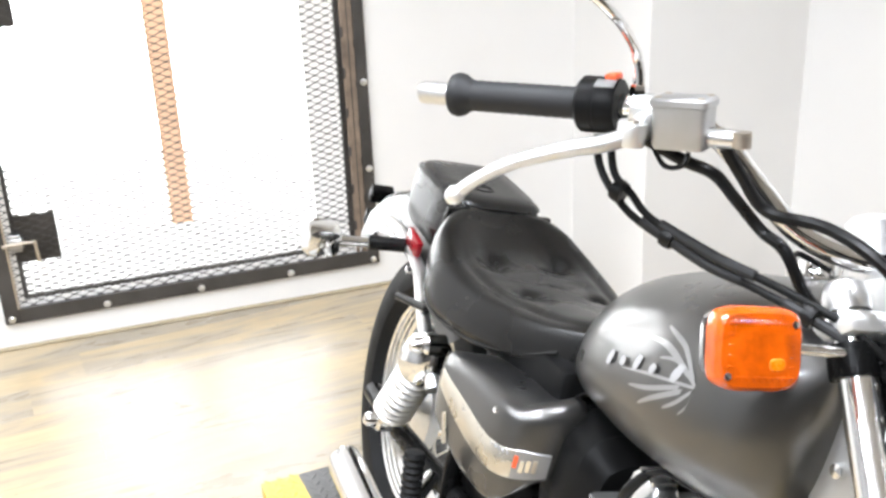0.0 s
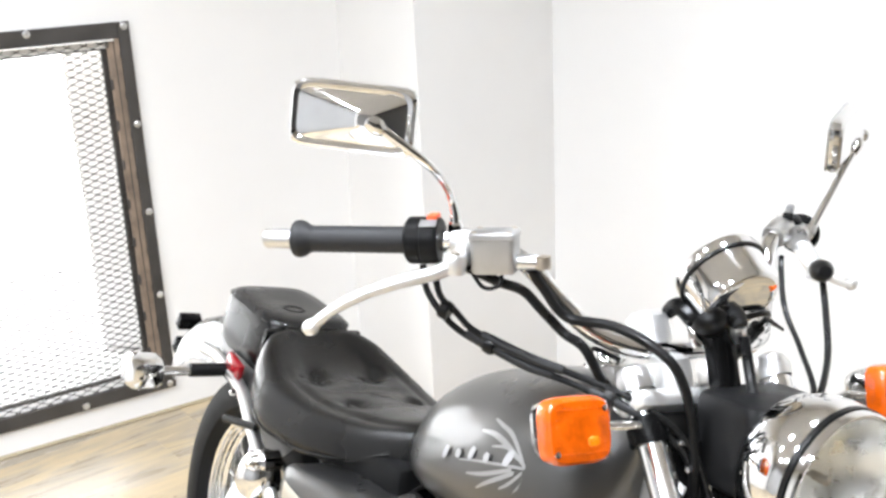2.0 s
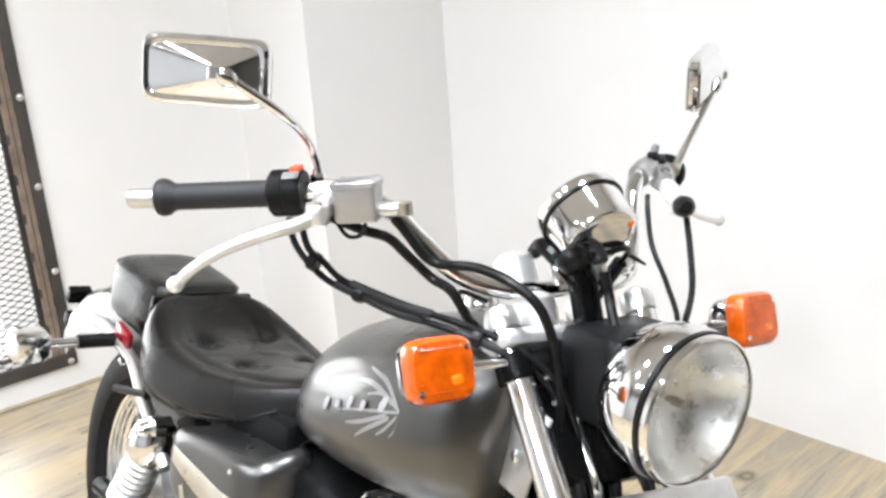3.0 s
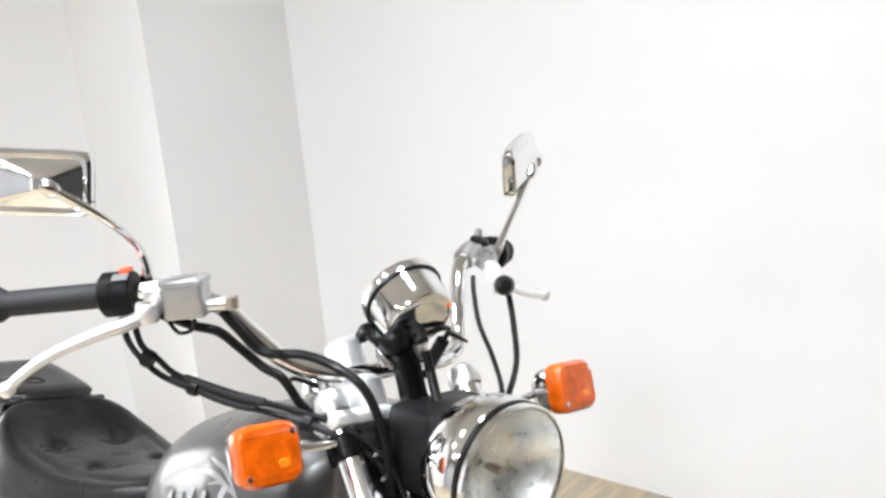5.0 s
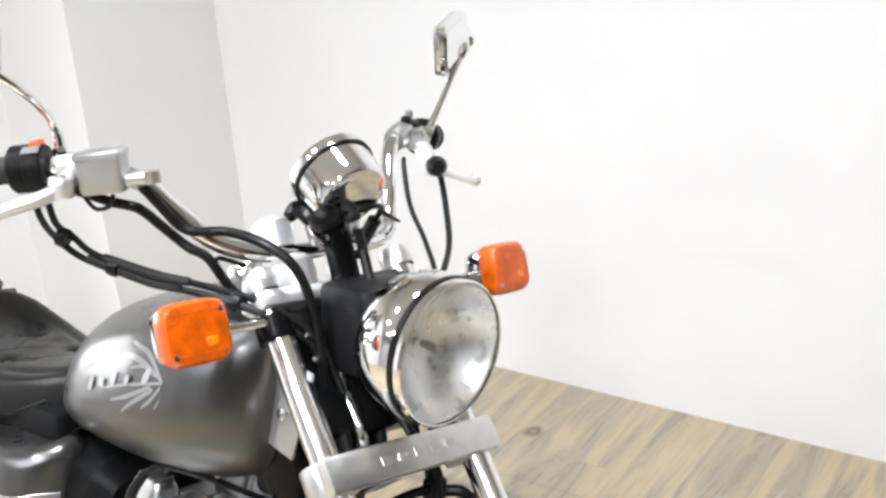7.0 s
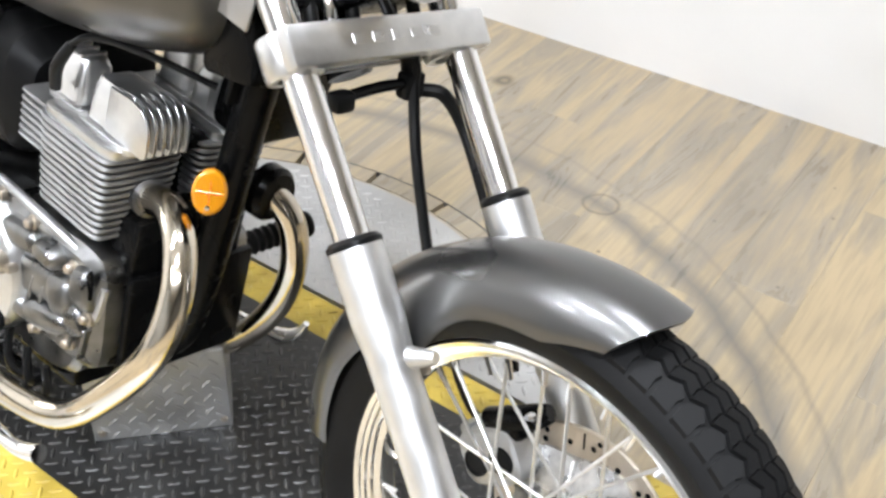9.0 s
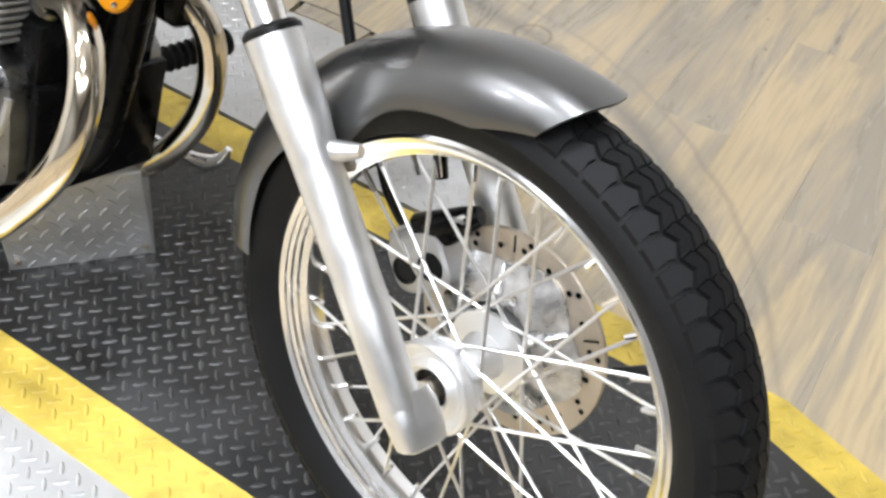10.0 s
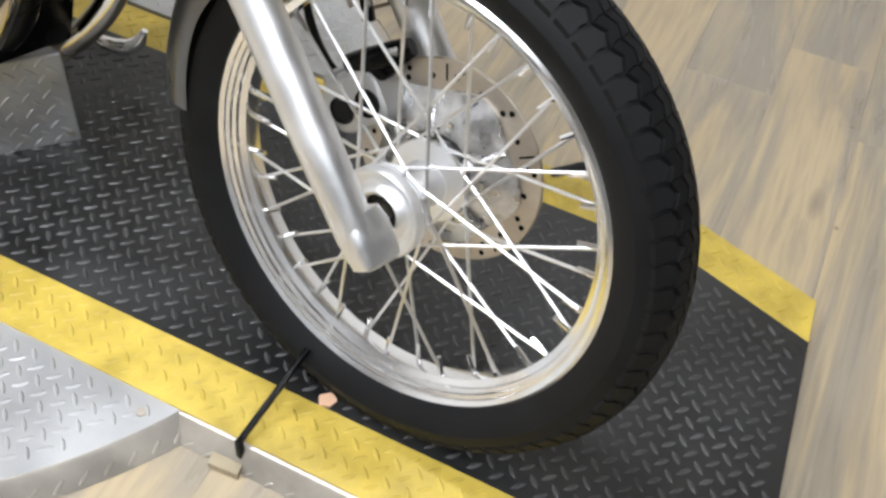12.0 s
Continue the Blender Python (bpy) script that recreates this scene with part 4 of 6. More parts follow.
seat_st = [  # x, half width, side bottom, edge, centre
    (-0.92, 0.055, 0.635, 0.667, 0.675), (-0.96, 0.085, 0.612, 0.66, 0.67), (-1.02, 0.115, 0.58, 0.645, 0.655), (-1.1, 0.14, 0.555, 0.634, 0.64), (-1.17, 0.155, 0.545, 0.63, 0.63), (-1.24, 0.162, 0.543, 0.636, 0.628),
    (-1.3, 0.152, 0.55, 0.651, 0.636), (-1.355, 0.13, 0.567, 0.67, 0.658), (-1.39, 0.096, 0.58, 0.677, 0.675), (-1.412, 0.045, 0.59, 0.66, 0.668)]
BUTTONS = [(-1.262, -0.06, 0.0), (-1.262, 0.062, 0.0), (-1.128, -0.053, 0.0), (-1.128, 0.068, 0.0)]


def spline(rows, t):
    """A smooth value between rows of equally many numbers, t counted in rows."""
    i = min(int(t), len(rows) - 2)
    u = t - i
    a, b, c, d = (rows[min(max(i + o, 0), len(rows) - 1)] for o in (-1, 0, 1, 2))
    return tuple(0.5 * (2 * q + (r - p) * u + (2 * p - 5 * q + 4 * r - e) * u * u + (3 * q - p - 3 * r + e) * u ** 3) for p, q, r, e in zip(a, b, c, d))


def seat_ring(x, w, b, e, c):
    """One slice through the padded seat: a dished top, a soft shoulder and a bulging side."""
    ctrl = [(0.0, c), (0.3, c + 0.12 * (e - c)), (0.56, c + 0.55 * (e - c)), (0.75, e - 0.004), (0.88, e - 0.011), (0.965, e - 0.032), (1.0, e - 0.06), (0.985, (e - 0.06) * 0.45 + b * 0.55), (0.93, b)]
    half = [spline(ctrl, k / 5) for k in range((len(ctrl) - 1) * 5 + 1)]
    ring = []
    for sgn, pts in ((-1, half[::-1]), (1, half[1:])):
        for fy, z in pts:
            y = sgn * fy * w
            if fy < 0.8 and z > b + 0.02:
                for bx, by, _ in BUTTONS:
                    dx, dy = x - bx, y - by
                    z -= 0.015 * math.exp(-(dx * dx + dy * dy) / 0.0003) + 0.004 * math.exp(-(dx * dx + dy * dy) / 0.0018)
                    z -= 0.0022 * math.exp(-(dy / 0.005) ** 2) * math.exp(-((dx + 0.03) / 0.028) ** 2)
                z -= 0.0045 * math.exp(-((fy - 0.68) / 0.05) ** 2) * math.exp(-((x + 1.12) / 0.15) ** 4)
                z -= 0.003 * math.exp(-((x + 1.195 - 1.5 * y * y) / 0.02) ** 2) * max(0.0, 1 - (fy / 0.66) ** 4)
            ring.append((x, y, z))
    return ring


rings = [seat_ring(*spline(seat_st, i / 9)) for i in range((len(seat_st) - 1) * 9 + 1)]
saddle = fpart("rider_seat", Geo().rings(rings, True, (True, True), RM), LEATHER, None, "black vinyl rider seat with buttons", 60.0)
for bx, by, _ in BUTTONS:
    fpart("seat_button", Geo().lathe([(0.0, 0.004), (0.006, 0.003), (0.009, -0.001), (0.0095, -0.004)], RM @ pose(bx, by, 0.616 if bx < -1.2 else 0.622, 0, 6, 0), 16), LEATHER, saddle)
for side in (-1, 1):
    low = [spline(seat_st, k / 3) for k in range(3, 25)]
    fpart("seat_piping", Geo().tube([(r[0], side * r[1] * 0.955, r[2] + 0.004) for r in low], 0.0045, 8, 2, RM), LEATHER, saddle, "black piping along the lower edge")
# black filler stands for the shade between seat and side covers
fpart("seat_gap_filler", Geo().box((0.4, 0.2, 0.07), RM @ pose(-1.1, 0, 0.562, 0, -6, 0), 0.02), PLASTIC, saddle, "black block filling the shaded gap under the seat")
pad = fpart("pillion_seat", loft(Geo(), RM @ pose(-1.512, 0, 0.595, 0, 2, 0), [(0.225, 0.172, -0.02), (0.238, 0.19, 0.0), (0.243, 0.196, 0.03), (0.24, 0.19, 0.06), (0.236, 0.182, 0.083), (0.228, 0.174, 0.092), (0.212, 0.16, 0.0965), (0.15, 0.1, 0.0985), (0.05, 0.04, 0.096)], 48, 4.6), LEATHER, None, "black vinyl pillion pad", 50.0)
fpart("pad_strap", Geo().box((0.012, 0.2, 0.05), RM @ pose(-1.4, 0, 0.648, 0, 12, 0), 0.004), LEATHER, pad)
fpart("pad_piping", loft(Geo(), RM @ pose(-1.512, 0, 0.595, 0, 2, 0), [(0.236, 0.181, 0.085), (0.2405, 0.1855, 0.087), (0.236, 0.181, 0.089)], 48, 4.6, (False, False)), LEATHER, pad, "black piping round the pad")
fpart("pad_button", Geo().lathe([(0.0, 0.0), (0.01, -0.001), (0.02, 0.002), (0.026, -0.002)], RM @ pose(-1.47, -0.01, 0.6905), 20), PLASTIC, pad)
# rear fender
RA = Vector((-1.445, 0, 0.262))
RF_ST = ((-1.22, 0.53), (-1.3, 0.575), (-1.4, 0.605), (-1.5, 0.622), (-1.6, 0.626), (-1.7, 0.61), (-1.78, 0.58), (-1.84, 0.535), (-1.87, 0.48))
rings = []
for i, (fx, fz) in enumerate(RF_ST):
    up = (Vector((fx, 0, fz)) - RA).normalized()
    outer, inner = [], []
    for k in range(13):
        v = -1 + 2 * k / 12
        for ring, e in ((outer, 0.0), (inner, -0.003)):
            p = Vector((fx, 0.1 * math.sin(v * math.pi / 2), fz)) + up * (e - 0.1 * (1 - math.cos(v * math.pi / 2)) ** 1.4)
            ring.append(p)
    rings.append(outer + inner[::-1])
rear_fend = fpart("rear_fender", Geo().rings(rings, True, (True, True), RM), PAINT, None, "satin grey rear mudguard", 60.0)
for z in (0.535, 0.48):
    fpart("tail_bracket", Geo().box((0.024, 0.05, 0.035), RM @ pose(-1.88, -0.045, z, 0, 25, 0), 0.004), BLACK, rear_fend, "small black tail bracket")
rear = spoke_wheel(RA, RM, 0.205, 0.298, 0.13, 0.04, 32, 0.07, 0.04, "chrome wire-spoked rear wheel rim")
fpart("rear_hub", Geo().lathe([(0.012, -0.07), (0.03, -0.068), (0.085, -0.05), (0.088, -0.03), (0.05, -0.02), (0.04, 0.03), (0.08, 0.04), (0.03, 0.07), (0.012, 0.07)], RM @ Matrix.Translation(RA) @ pose(0, 0, 0, -90, 0, 0), 40), ALLOY, None, "alloy rear drum hub")
for side in (-1, 1):
    rail = fpart("seat_rail", Geo().tube([(-1.17, side * 0.15, 0.44), (-1.24, side * 0.148, 0.485), (-1.34, side * 0.13, 0.52), (-1.43, side * 0.112, 0.543), (-1.55, side * 0.105, 0.56), (-1.66, side * 0.1, 0.55)], 0.012, 14, m=RM), WHITEMETAL, None, "bright rear fender rail")
    fpart("side_reflector", Geo().box((0.06, 0.012, 0.03), RM @ pose(-1.465, side * 0.116, 0.578, 0, 10, 0), 0.003), RED, rail, "red side reflector")
    for x, z in ((-1.425, 0.54), (-1.3, 0.51)):
        fpart("rail_bolt", Geo().lathe([(0.0, 0.013), (0.006, 0.012), (0.007, 0.004)], RM @ pose(x, side * 0.124, z, 90 * -side, 0, 0), 6), CHROME, rail)
    fpart("bungee_hook", Geo().tube([(-1.29, side * 0.14, 0.525), (-1.4, side * 0.15, 0.5)], 0.007, 12, m=RM), HOSE, rail, "black rubber sleeved hook")
    # shock absorber
    top, bot = Vector((-1.207, side * 0.15, 0.499)), Vector((-1.32, side * 0.152, 0.3))
    sh = RM @ axis_to(bot, top)
    L = (top - bot).length
    shock = fpart("shock_absorber", Geo().lathe([(0.0, 0.0), (0.018, 0.0), (0.024, 0.012), (0.024, 0.024), (0.017, 0.028), (0.017, L - 0.075), (0.034, L - 0.07), (0.04, L - 0.06), (0.042, L - 0.035), (0.038, L - 0.012), (0.024, L + 0.004), (0.0, L + 0.008)], sh, 28), CHROME, None, "chrome rear shock absorber")
    coil = []
    turns = 8
    for k in range(turns * 14 + 1):
        a = 2 * math.pi * k / 14
        coil.append((0.0305 * math.cos(a), 0.0305 * math.sin(a), 0.028 + (L - 0.1) * k / (turns * 14)))
    fpart("spring", Geo().tube(coil, 0.0052, 8, 1, sh), BRIGHT, shock, "chrome coil spring")
    for p in (top, bot):
        fpart("shock_eye", Geo().lathe([(0.0, -0.02), (0.012, -0.02), (0.02, -0.016), (0.02, 0.016), (0.014, 0.022), (0.012, 0.034), (0.008, 0.04), (0.0, 0.041)], RM @ Matrix.Translation(p) @ pose(0, 0, 0, 90 * (1 if side == -1 else -1), 0, 0), 24), CHROME, shock)
    fpart("swingarm", Geo().tube([(-1.5, side * 0.115, 0.26), (-1.3, side * 0.12, 0.28), (-1.0, side * 0.1, 0.31)], 0.018, 14, m=RM), BLACK, None, "black swingarm")
    d0 = Vector((-1.52, side * 0.27, 0.548 if side < 0 else 0.5))
    stalk = fpart("rear_indicator", loft(Geo(), RM @ axis_to(d0, d0 + Vector((-1, 0, 0.0))), [(0.026, 0.024, -0.034), (0.056, 0.048, -0.03), (0.07, 0.06, -0.014), (0.074, 0.064, 0.014), (0.06, 0.052, 0.034), (0.024, 0.022, 0.04)], 36, 3.4), CHROME, None, "chrome rear indicator")
    fpart("indicator_stalk", Geo().tube([d0, (-1.515, side * 0.22, 0.55), (-1.51, side * 0.17, 0.553)], [0.01, 0.0095, 0.0095], 12, m=RM), CHROME, stalk)
    fpart("stalk_sleeve", Geo().tube([(-1.511, side * 0.185, 0.553), (-1.505, side * 0.115, 0.556)], 0.0135, 14, m=RM), HOSE, stalk, "black rubber sleeve")
# side covers: a boxed shell with a flat top, a round shoulder, a front face and a silver stripe that runs round the corner
COVER_PLAN = [(-1.14, 0.125), (-1.13, 0.16), (-1.09, 0.176), (-1.0, 0.179), (-0.925, 0.177), (-0.885, 0.167), (-0.864, 0.147), (-0.853, 0.118), (-0.85, 0.09), (-0.862, 0.072)]
COVER_TOP = [(0.525,), (0.53,), (0.538,), (0.554,), (0.562,), (0.564,), (0.573,), (0.582,), (0.588,), (0.588,)]
COVER_LOW = [(0.46,), (0.45,), (0.438,), (0.426,), (0.425,), (0.43,), (0.455,), (0.478,), (0.486,), (0.488,)]
BAND_TOP = [(0.518,), (0.516,), (0.511,), (0.514,), (0.521,), (0.522,), (0.522,)]
BAND_LOW = [(0.488,), (0.475,), (0.471,), (0.473,), (0.48,), (0.487,), (0.489,)]


def cover_at(s, out=0.0):
    """A point of the side cover's outline seen from above, moved outwards, and the way out."""
    x, y = spline(COVER_PLAN, s)
    x2, y2 = spline(COVER_PLAN, s + 0.02)
    n = Vector((y - y2, x2 - x)).normalized()
    return x + n.x * out, y + n.y * out, n


for side in (-1, 1):
    rows = []
    for i in range(91):
        s = min(i / 10, 8.97)
        zt, zb = spline(COVER_TOP, s)[0] + 0.006, spline(COVER_LOW, s)[0]
        row = []
        for out, z in ((-0.03, zb + 0.002), (-0.006, zb), (-0.001, zb + 0.004), (0.0, zb + 0.012), (0.0015, (zb + zt) / 2), (0.0, zt - 0.024), (-0.0012, zt - 0.016), (-0.0045, zt - 0.0085), (-0.0095, zt - 0.0035), (-0.016, zt - 0.0008), (-0.024, zt + 0.0005)):
            x, y, n = cover_at(s, out)
            row.append((x, side * y, z))
        x, y, n = cover_at(s, -0.024)
        qx = -1.1 + (x + 1.13) * 0.82
        for q in (0.35, 0.7, 1.0):
            row.append((x + (qx - x) * q, side * (y + (0.05 - y) * q), zt + 0.0005 + 0.006 * q))
        rows.append(row)
    cover = fpart("side_cover", Geo().rings(rows, False, (False, False), RM), PAINT, None, "satin grey side cover with a silver stripe", 50.0)

    def strip(s0, s1, n, edge, proud):
        g = []
        for i in range(n + 1):
            s = s0 + (s1 - s0) * i / n
            zt, zb = spline(BAND_TOP, s - 2)[0] + edge, spline(BAND_LOW, s - 2)[0] - edge
            g.append([(lambda p: (p[0], side * p[1], z))(cover_at(s, proud * k + 0.0008)) for z, k in ((zt, 0.4), (zt - 0.002, 1.0), ((zt + zb) / 2, 1.1), (zb + 0.002, 1.0), (zb, 0.4))])
        return Geo().rings(g, False, (False, False), RM)

    fpart("silver_band", strip(1.9, 5.6, 36, 0.0, 0.0022), BRUSHED, cover, "silver stripe")
    badge = fpart("cover_badge", strip(5.55, 7.05, 18, 0.001, 0.0034), SILVER, cover, "bright silver badge with plain marks")
    for s, z, tint in ((5.65, 0.503, REDSW), (5.95, 0.499, CHROME), (6.2, 0.502, CHROME), (6.45, 0.503, STEEL)):
        x, y, n = cover_at(s, 0.0046)
        fpart("badge_mark", Geo().box((0.006, 0.0014, 0.018), RM @ Matrix.Translation((x, side * y, z)) @ pose(0, 0, 0, 0, 0, side * math.degrees(math.atan2(n.x, -n.y)) + 180), 0.0004, 1), tint, badge)
    for i in range(5):
        x, y, n = cover_at(4.4 + 0.2 * i, 0.0035)
        fpart("stripe_mark", Geo().box((0.006, 0.0012, 0.005), RM @ Matrix.Translation((x, side * y, 0.508 + 0.0006 * i)), 0.0004, 1), PALE, badge)
    x, y, n = cover_at(2.55, 0.0022)
    fpart("warning_label", Geo().box((0.014, 0.001, 0.045), RM @ pose(x, side * y, 0.449, 0, -30, 0), 0.0003, 1), BRUSHED, cover, "small pale sticker")
    x, y, n = cover_at(4.1, -0.001)
    fpart("cover_bolt", Geo().lathe([(0.0, 0.003), (0.004, 0.0025), (0.005, 0.0)], RM @ pose(x, side * y, 0.548, -80 * side, 0, 0), 12), CHROME, cover)
# tank decals
def tank_skin(x, z, proud=0.0018):
    """How far out the tank's side lies at x, z."""
    f = next(i for i in range(len(tank_st) - 1) if tank_st[i][0] <= x <= tank_st[i + 1][0])
    q = (x - tank_st[f][0]) / (tank_st[f + 1][0] - tank_st[f][0])
    w, b, c, t = (tank_st[f][i] * (1 - q) + tank_st[f + 1][i] * q for i in (1, 2, 3, 4))
    sa = min(0.999, ((z - c) / (t - c)) ** (1 / 0.9)) if z > c else min(0.999, (c - z) / (c - b))
    return w * math.cos(math.asin(sa)) ** (0.85 if z > c else 0.62) + proud


STROKES = (  # three points along each feather of the emblem and its half width
    (((-0.656, 0.798), (-0.612, 0.797), (-0.575, 0.777)), 0.0042), (((-0.67, 0.778), (-0.63, 0.786), (-0.585, 0.778)), 0.005), (((-0.635, 0.772), (-0.605, 0.782), (-0.57, 0.774)), 0.0034),
    (((-0.7, 0.727), (-0.64, 0.75), (-0.57, 0.772)), 0.0026), (((-0.675, 0.72), (-0.635, 0.737), (-0.59, 0.762)), 0.0042), (((-0.648, 0.713), (-0.622, 0.733), (-0.585, 0.76)), 0.0048),
    (((-0.604, 0.732), (-0.588, 0.746), (-0.572, 0.766)), 0.0044), (((-0.58, 0.738), (-0.572, 0.749), (-0.57, 0.764)), 0.003))
LETTERS = ((-0.736, 0.7215, 0.0095), (-0.703, 0.7335, 0.006), (-0.672, 0.7475, 0.009), (-0.638, 0.757, 0.006), (-0.6, 0.772, 0.0105))   # five plain slanted marks: x, z, half height
for side in (-1, 1):
    g = Geo()
    for pts, w in STROKES:
        rows = []
        for k in range(13):
            x, z = spline(pts, k / 6)
            h = 0.72 * w * (0.12 + math.sin(math.pi * min(1.0, 0.1 + 0.6 * k / 12)) * 0.9)
            rows.append([(x, side * tank_skin(x, z + o * h), z + o * h) for o in (1, 0.33, -0.33, -1)])
        g.rings(rows, False, (False, False), RM)
    emblem = fpart("tank_decal", g, SILVER, fuel, "silver plain-shaped tank emblem")
    for lx, lz, h in LETTERS:
        rows = []
        for k in range(5):
            z = lz - h + 2 * h * k / 4
            x = lx + (k - 2) * h * 0.16
            bow = 0.0025 * math.sin(math.pi * k / 4)
            rows.append([(x + o, side * tank_skin(x + o, z, 0.0026), z) for o in (-0.0036 - bow, 0.0036 + bow)])
        part("emblem_mark", Geo().rings(rows, False, (False, False), RM), PALE, emblem)

# ---- engine and frame ----
frame_bar = fpart("down_tube", Geo().tube([(-0.47, 0, 0.69), (-0.49, 0, 0.6), (-0.535, 0, 0.34), (-0.565, 0, 0.25), (-0.63, 0, 0.195), (-0.72, 0, 0.175)], 0.022, 16, m=RM), BLACK, None, "black frame down tube")
fpart("head_gusset", Geo().box((0.08, 0.142, 0.2), RM @ pose(-0.478, 0, 0.74, 0, -6, 0), 0.012), BLACK, frame_bar)
fpart("gusset_plate", Geo().box((0.055, 0.004, 0.11), RM @ pose(-0.45, -0.082, 0.765, 0, 10, 0), 0.0015), CAST, frame_bar, "grey steel gusset plate")
fpart("gusset_bolt", Geo().lathe([(0.0, 0.008), (0.007, 0.007), (0.008, 0.0)], RM @ pose(-0.45, -0.085, 0.758, 90, 0, 0), 12), CHROME, frame_bar)
for side in (-1, 1):
    fpart("cradle_tube", Geo().tube([(-0.72, side * 0.1, 0.125), (-0.95, side * 0.12, 0.14), (-1.08, side * 0.12, 0.25), (-1.12, side * 0.11, 0.42)], 0.014, 12, m=RM), BLACK, frame_bar)
    refl = Geo().lathe([(0.0, 0.007), (0.018, 0.006), (0.021, 0.003), (0.021, -0.004)], RM @ axis_to((-0.477, side * 0.06, 0.508), (-0.477 + 0.75, side * (0.06 + 0.75), 0.508 + 0.15)) @ Matrix.Diagonal((0.92, 1.25, 1, 1)), 28)
    if side == -1:
        fpart("reflector_stay", Geo().tube([(-0.5, -0.02, 0.52), (-0.482, -0.055, 0.508)], 0.006, 8, m=RM), BLACK, frame_bar)
        fpart("side_reflector", refl, AMBER, frame_bar, "round amber reflector")
        rm2 = RM @ axis_to((-0.477, side * 0.06, 0.508), (-0.477 + 0.75, side * (0.06 + 0.75), 0.508 + 0.15))
        for k in range(2):
            fpart("reflector_rib", Geo().box((0.03, 0.0025, 0.002), rm2 @ pose(0, 0, 0.0066, 0, 0, 90 * k), 0.0006, 1), GLINT_RIB, frame_bar)
        fpart("reflector_screw", Geo().lathe([(0.0, 0.009), (0.003, 0.0085), (0.0035, 0.004)], rm2 @ pose(0, -0.016, 0), 10), CHROME, frame_bar)
fpart("horn", Geo().lathe([(0.0, 0.02), (0.03, 0.018), (0.036, 0.01), (0.036, -0.008), (0.02, -0.02), (0.0, -0.022)], RM @ axis_to((-0.53, 0.085, 0.455), (-0.1, 0.1, 0.44)), 32), BLACK, None, "round black horn")
# upright twin cylinder
CYL = RM @ pose(-0.645, 0, 0.402, 0, 5, 0) @ Matrix.Diagonal((1, 1, 0.93, 1))       # base centre, z along the bore
n_fin = 12
# core and head are coloured black for the shade between the barrels
barrel = fpart("cylinder_core", Geo().box((0.09, 0.17, 0.13), CYL @ pose(-0.02, 0, 0.055), 0.012), BLACK, None, "finned cast aluminium twin cylinder")
head = fpart("cylinder_head", loft(Geo(), CYL @ pose(-0.02, 0, 0), [(0.13, 0.16, 0.108), (0.14, 0.18, 0.112), (0.14, 0.18, 0.124), (0.12, 0.16, 0.128)], 36, 8.0), BLACK, None, "cylinder head, coloured black for the shade between the barrels")
for side in (-1, 1):
    for k in range(n_fin):
        low = 0.014 * (1 - k / (n_fin - 1))
        z = 0.004 + 0.0102 * k
        fpart("cooling_fin", loft(Geo(), CYL @ pose(-0.007, side * 0.068, 0), [(0.134 - low, 0.112 - low, z), (0.137 - low, 0.115 - low, z + 0.003), (0.134 - low, 0.112 - low, z + 0.0062)], 36, 9.0), FIN, barrel)
        if k > 4:
            fpart("cooling_fin", loft(Geo(), CYL @ pose(-0.097, side * 0.062, 0), [(0.058, 0.1, z + 0.004), (0.06, 0.103, z + 0.0066), (0.058, 0.1, z + 0.0092)], 36, 9.0), FIN, barrel)
    fpart("fin_web", Geo().box((0.105, 0.09, 0.12), CYL @ pose(-0.007, side * 0.068, 0.06), 0.006), FIN, barrel)
    fpart("rocker_base", loft(Geo(), CYL @ pose(-0.006, side * 0.074, 0), [(0.13, 0.088, 0.12), (0.134, 0.092, 0.124), (0.134, 0.092, 0.134), (0.12, 0.08, 0.138)], 32, 8.0), ALLOY, head)
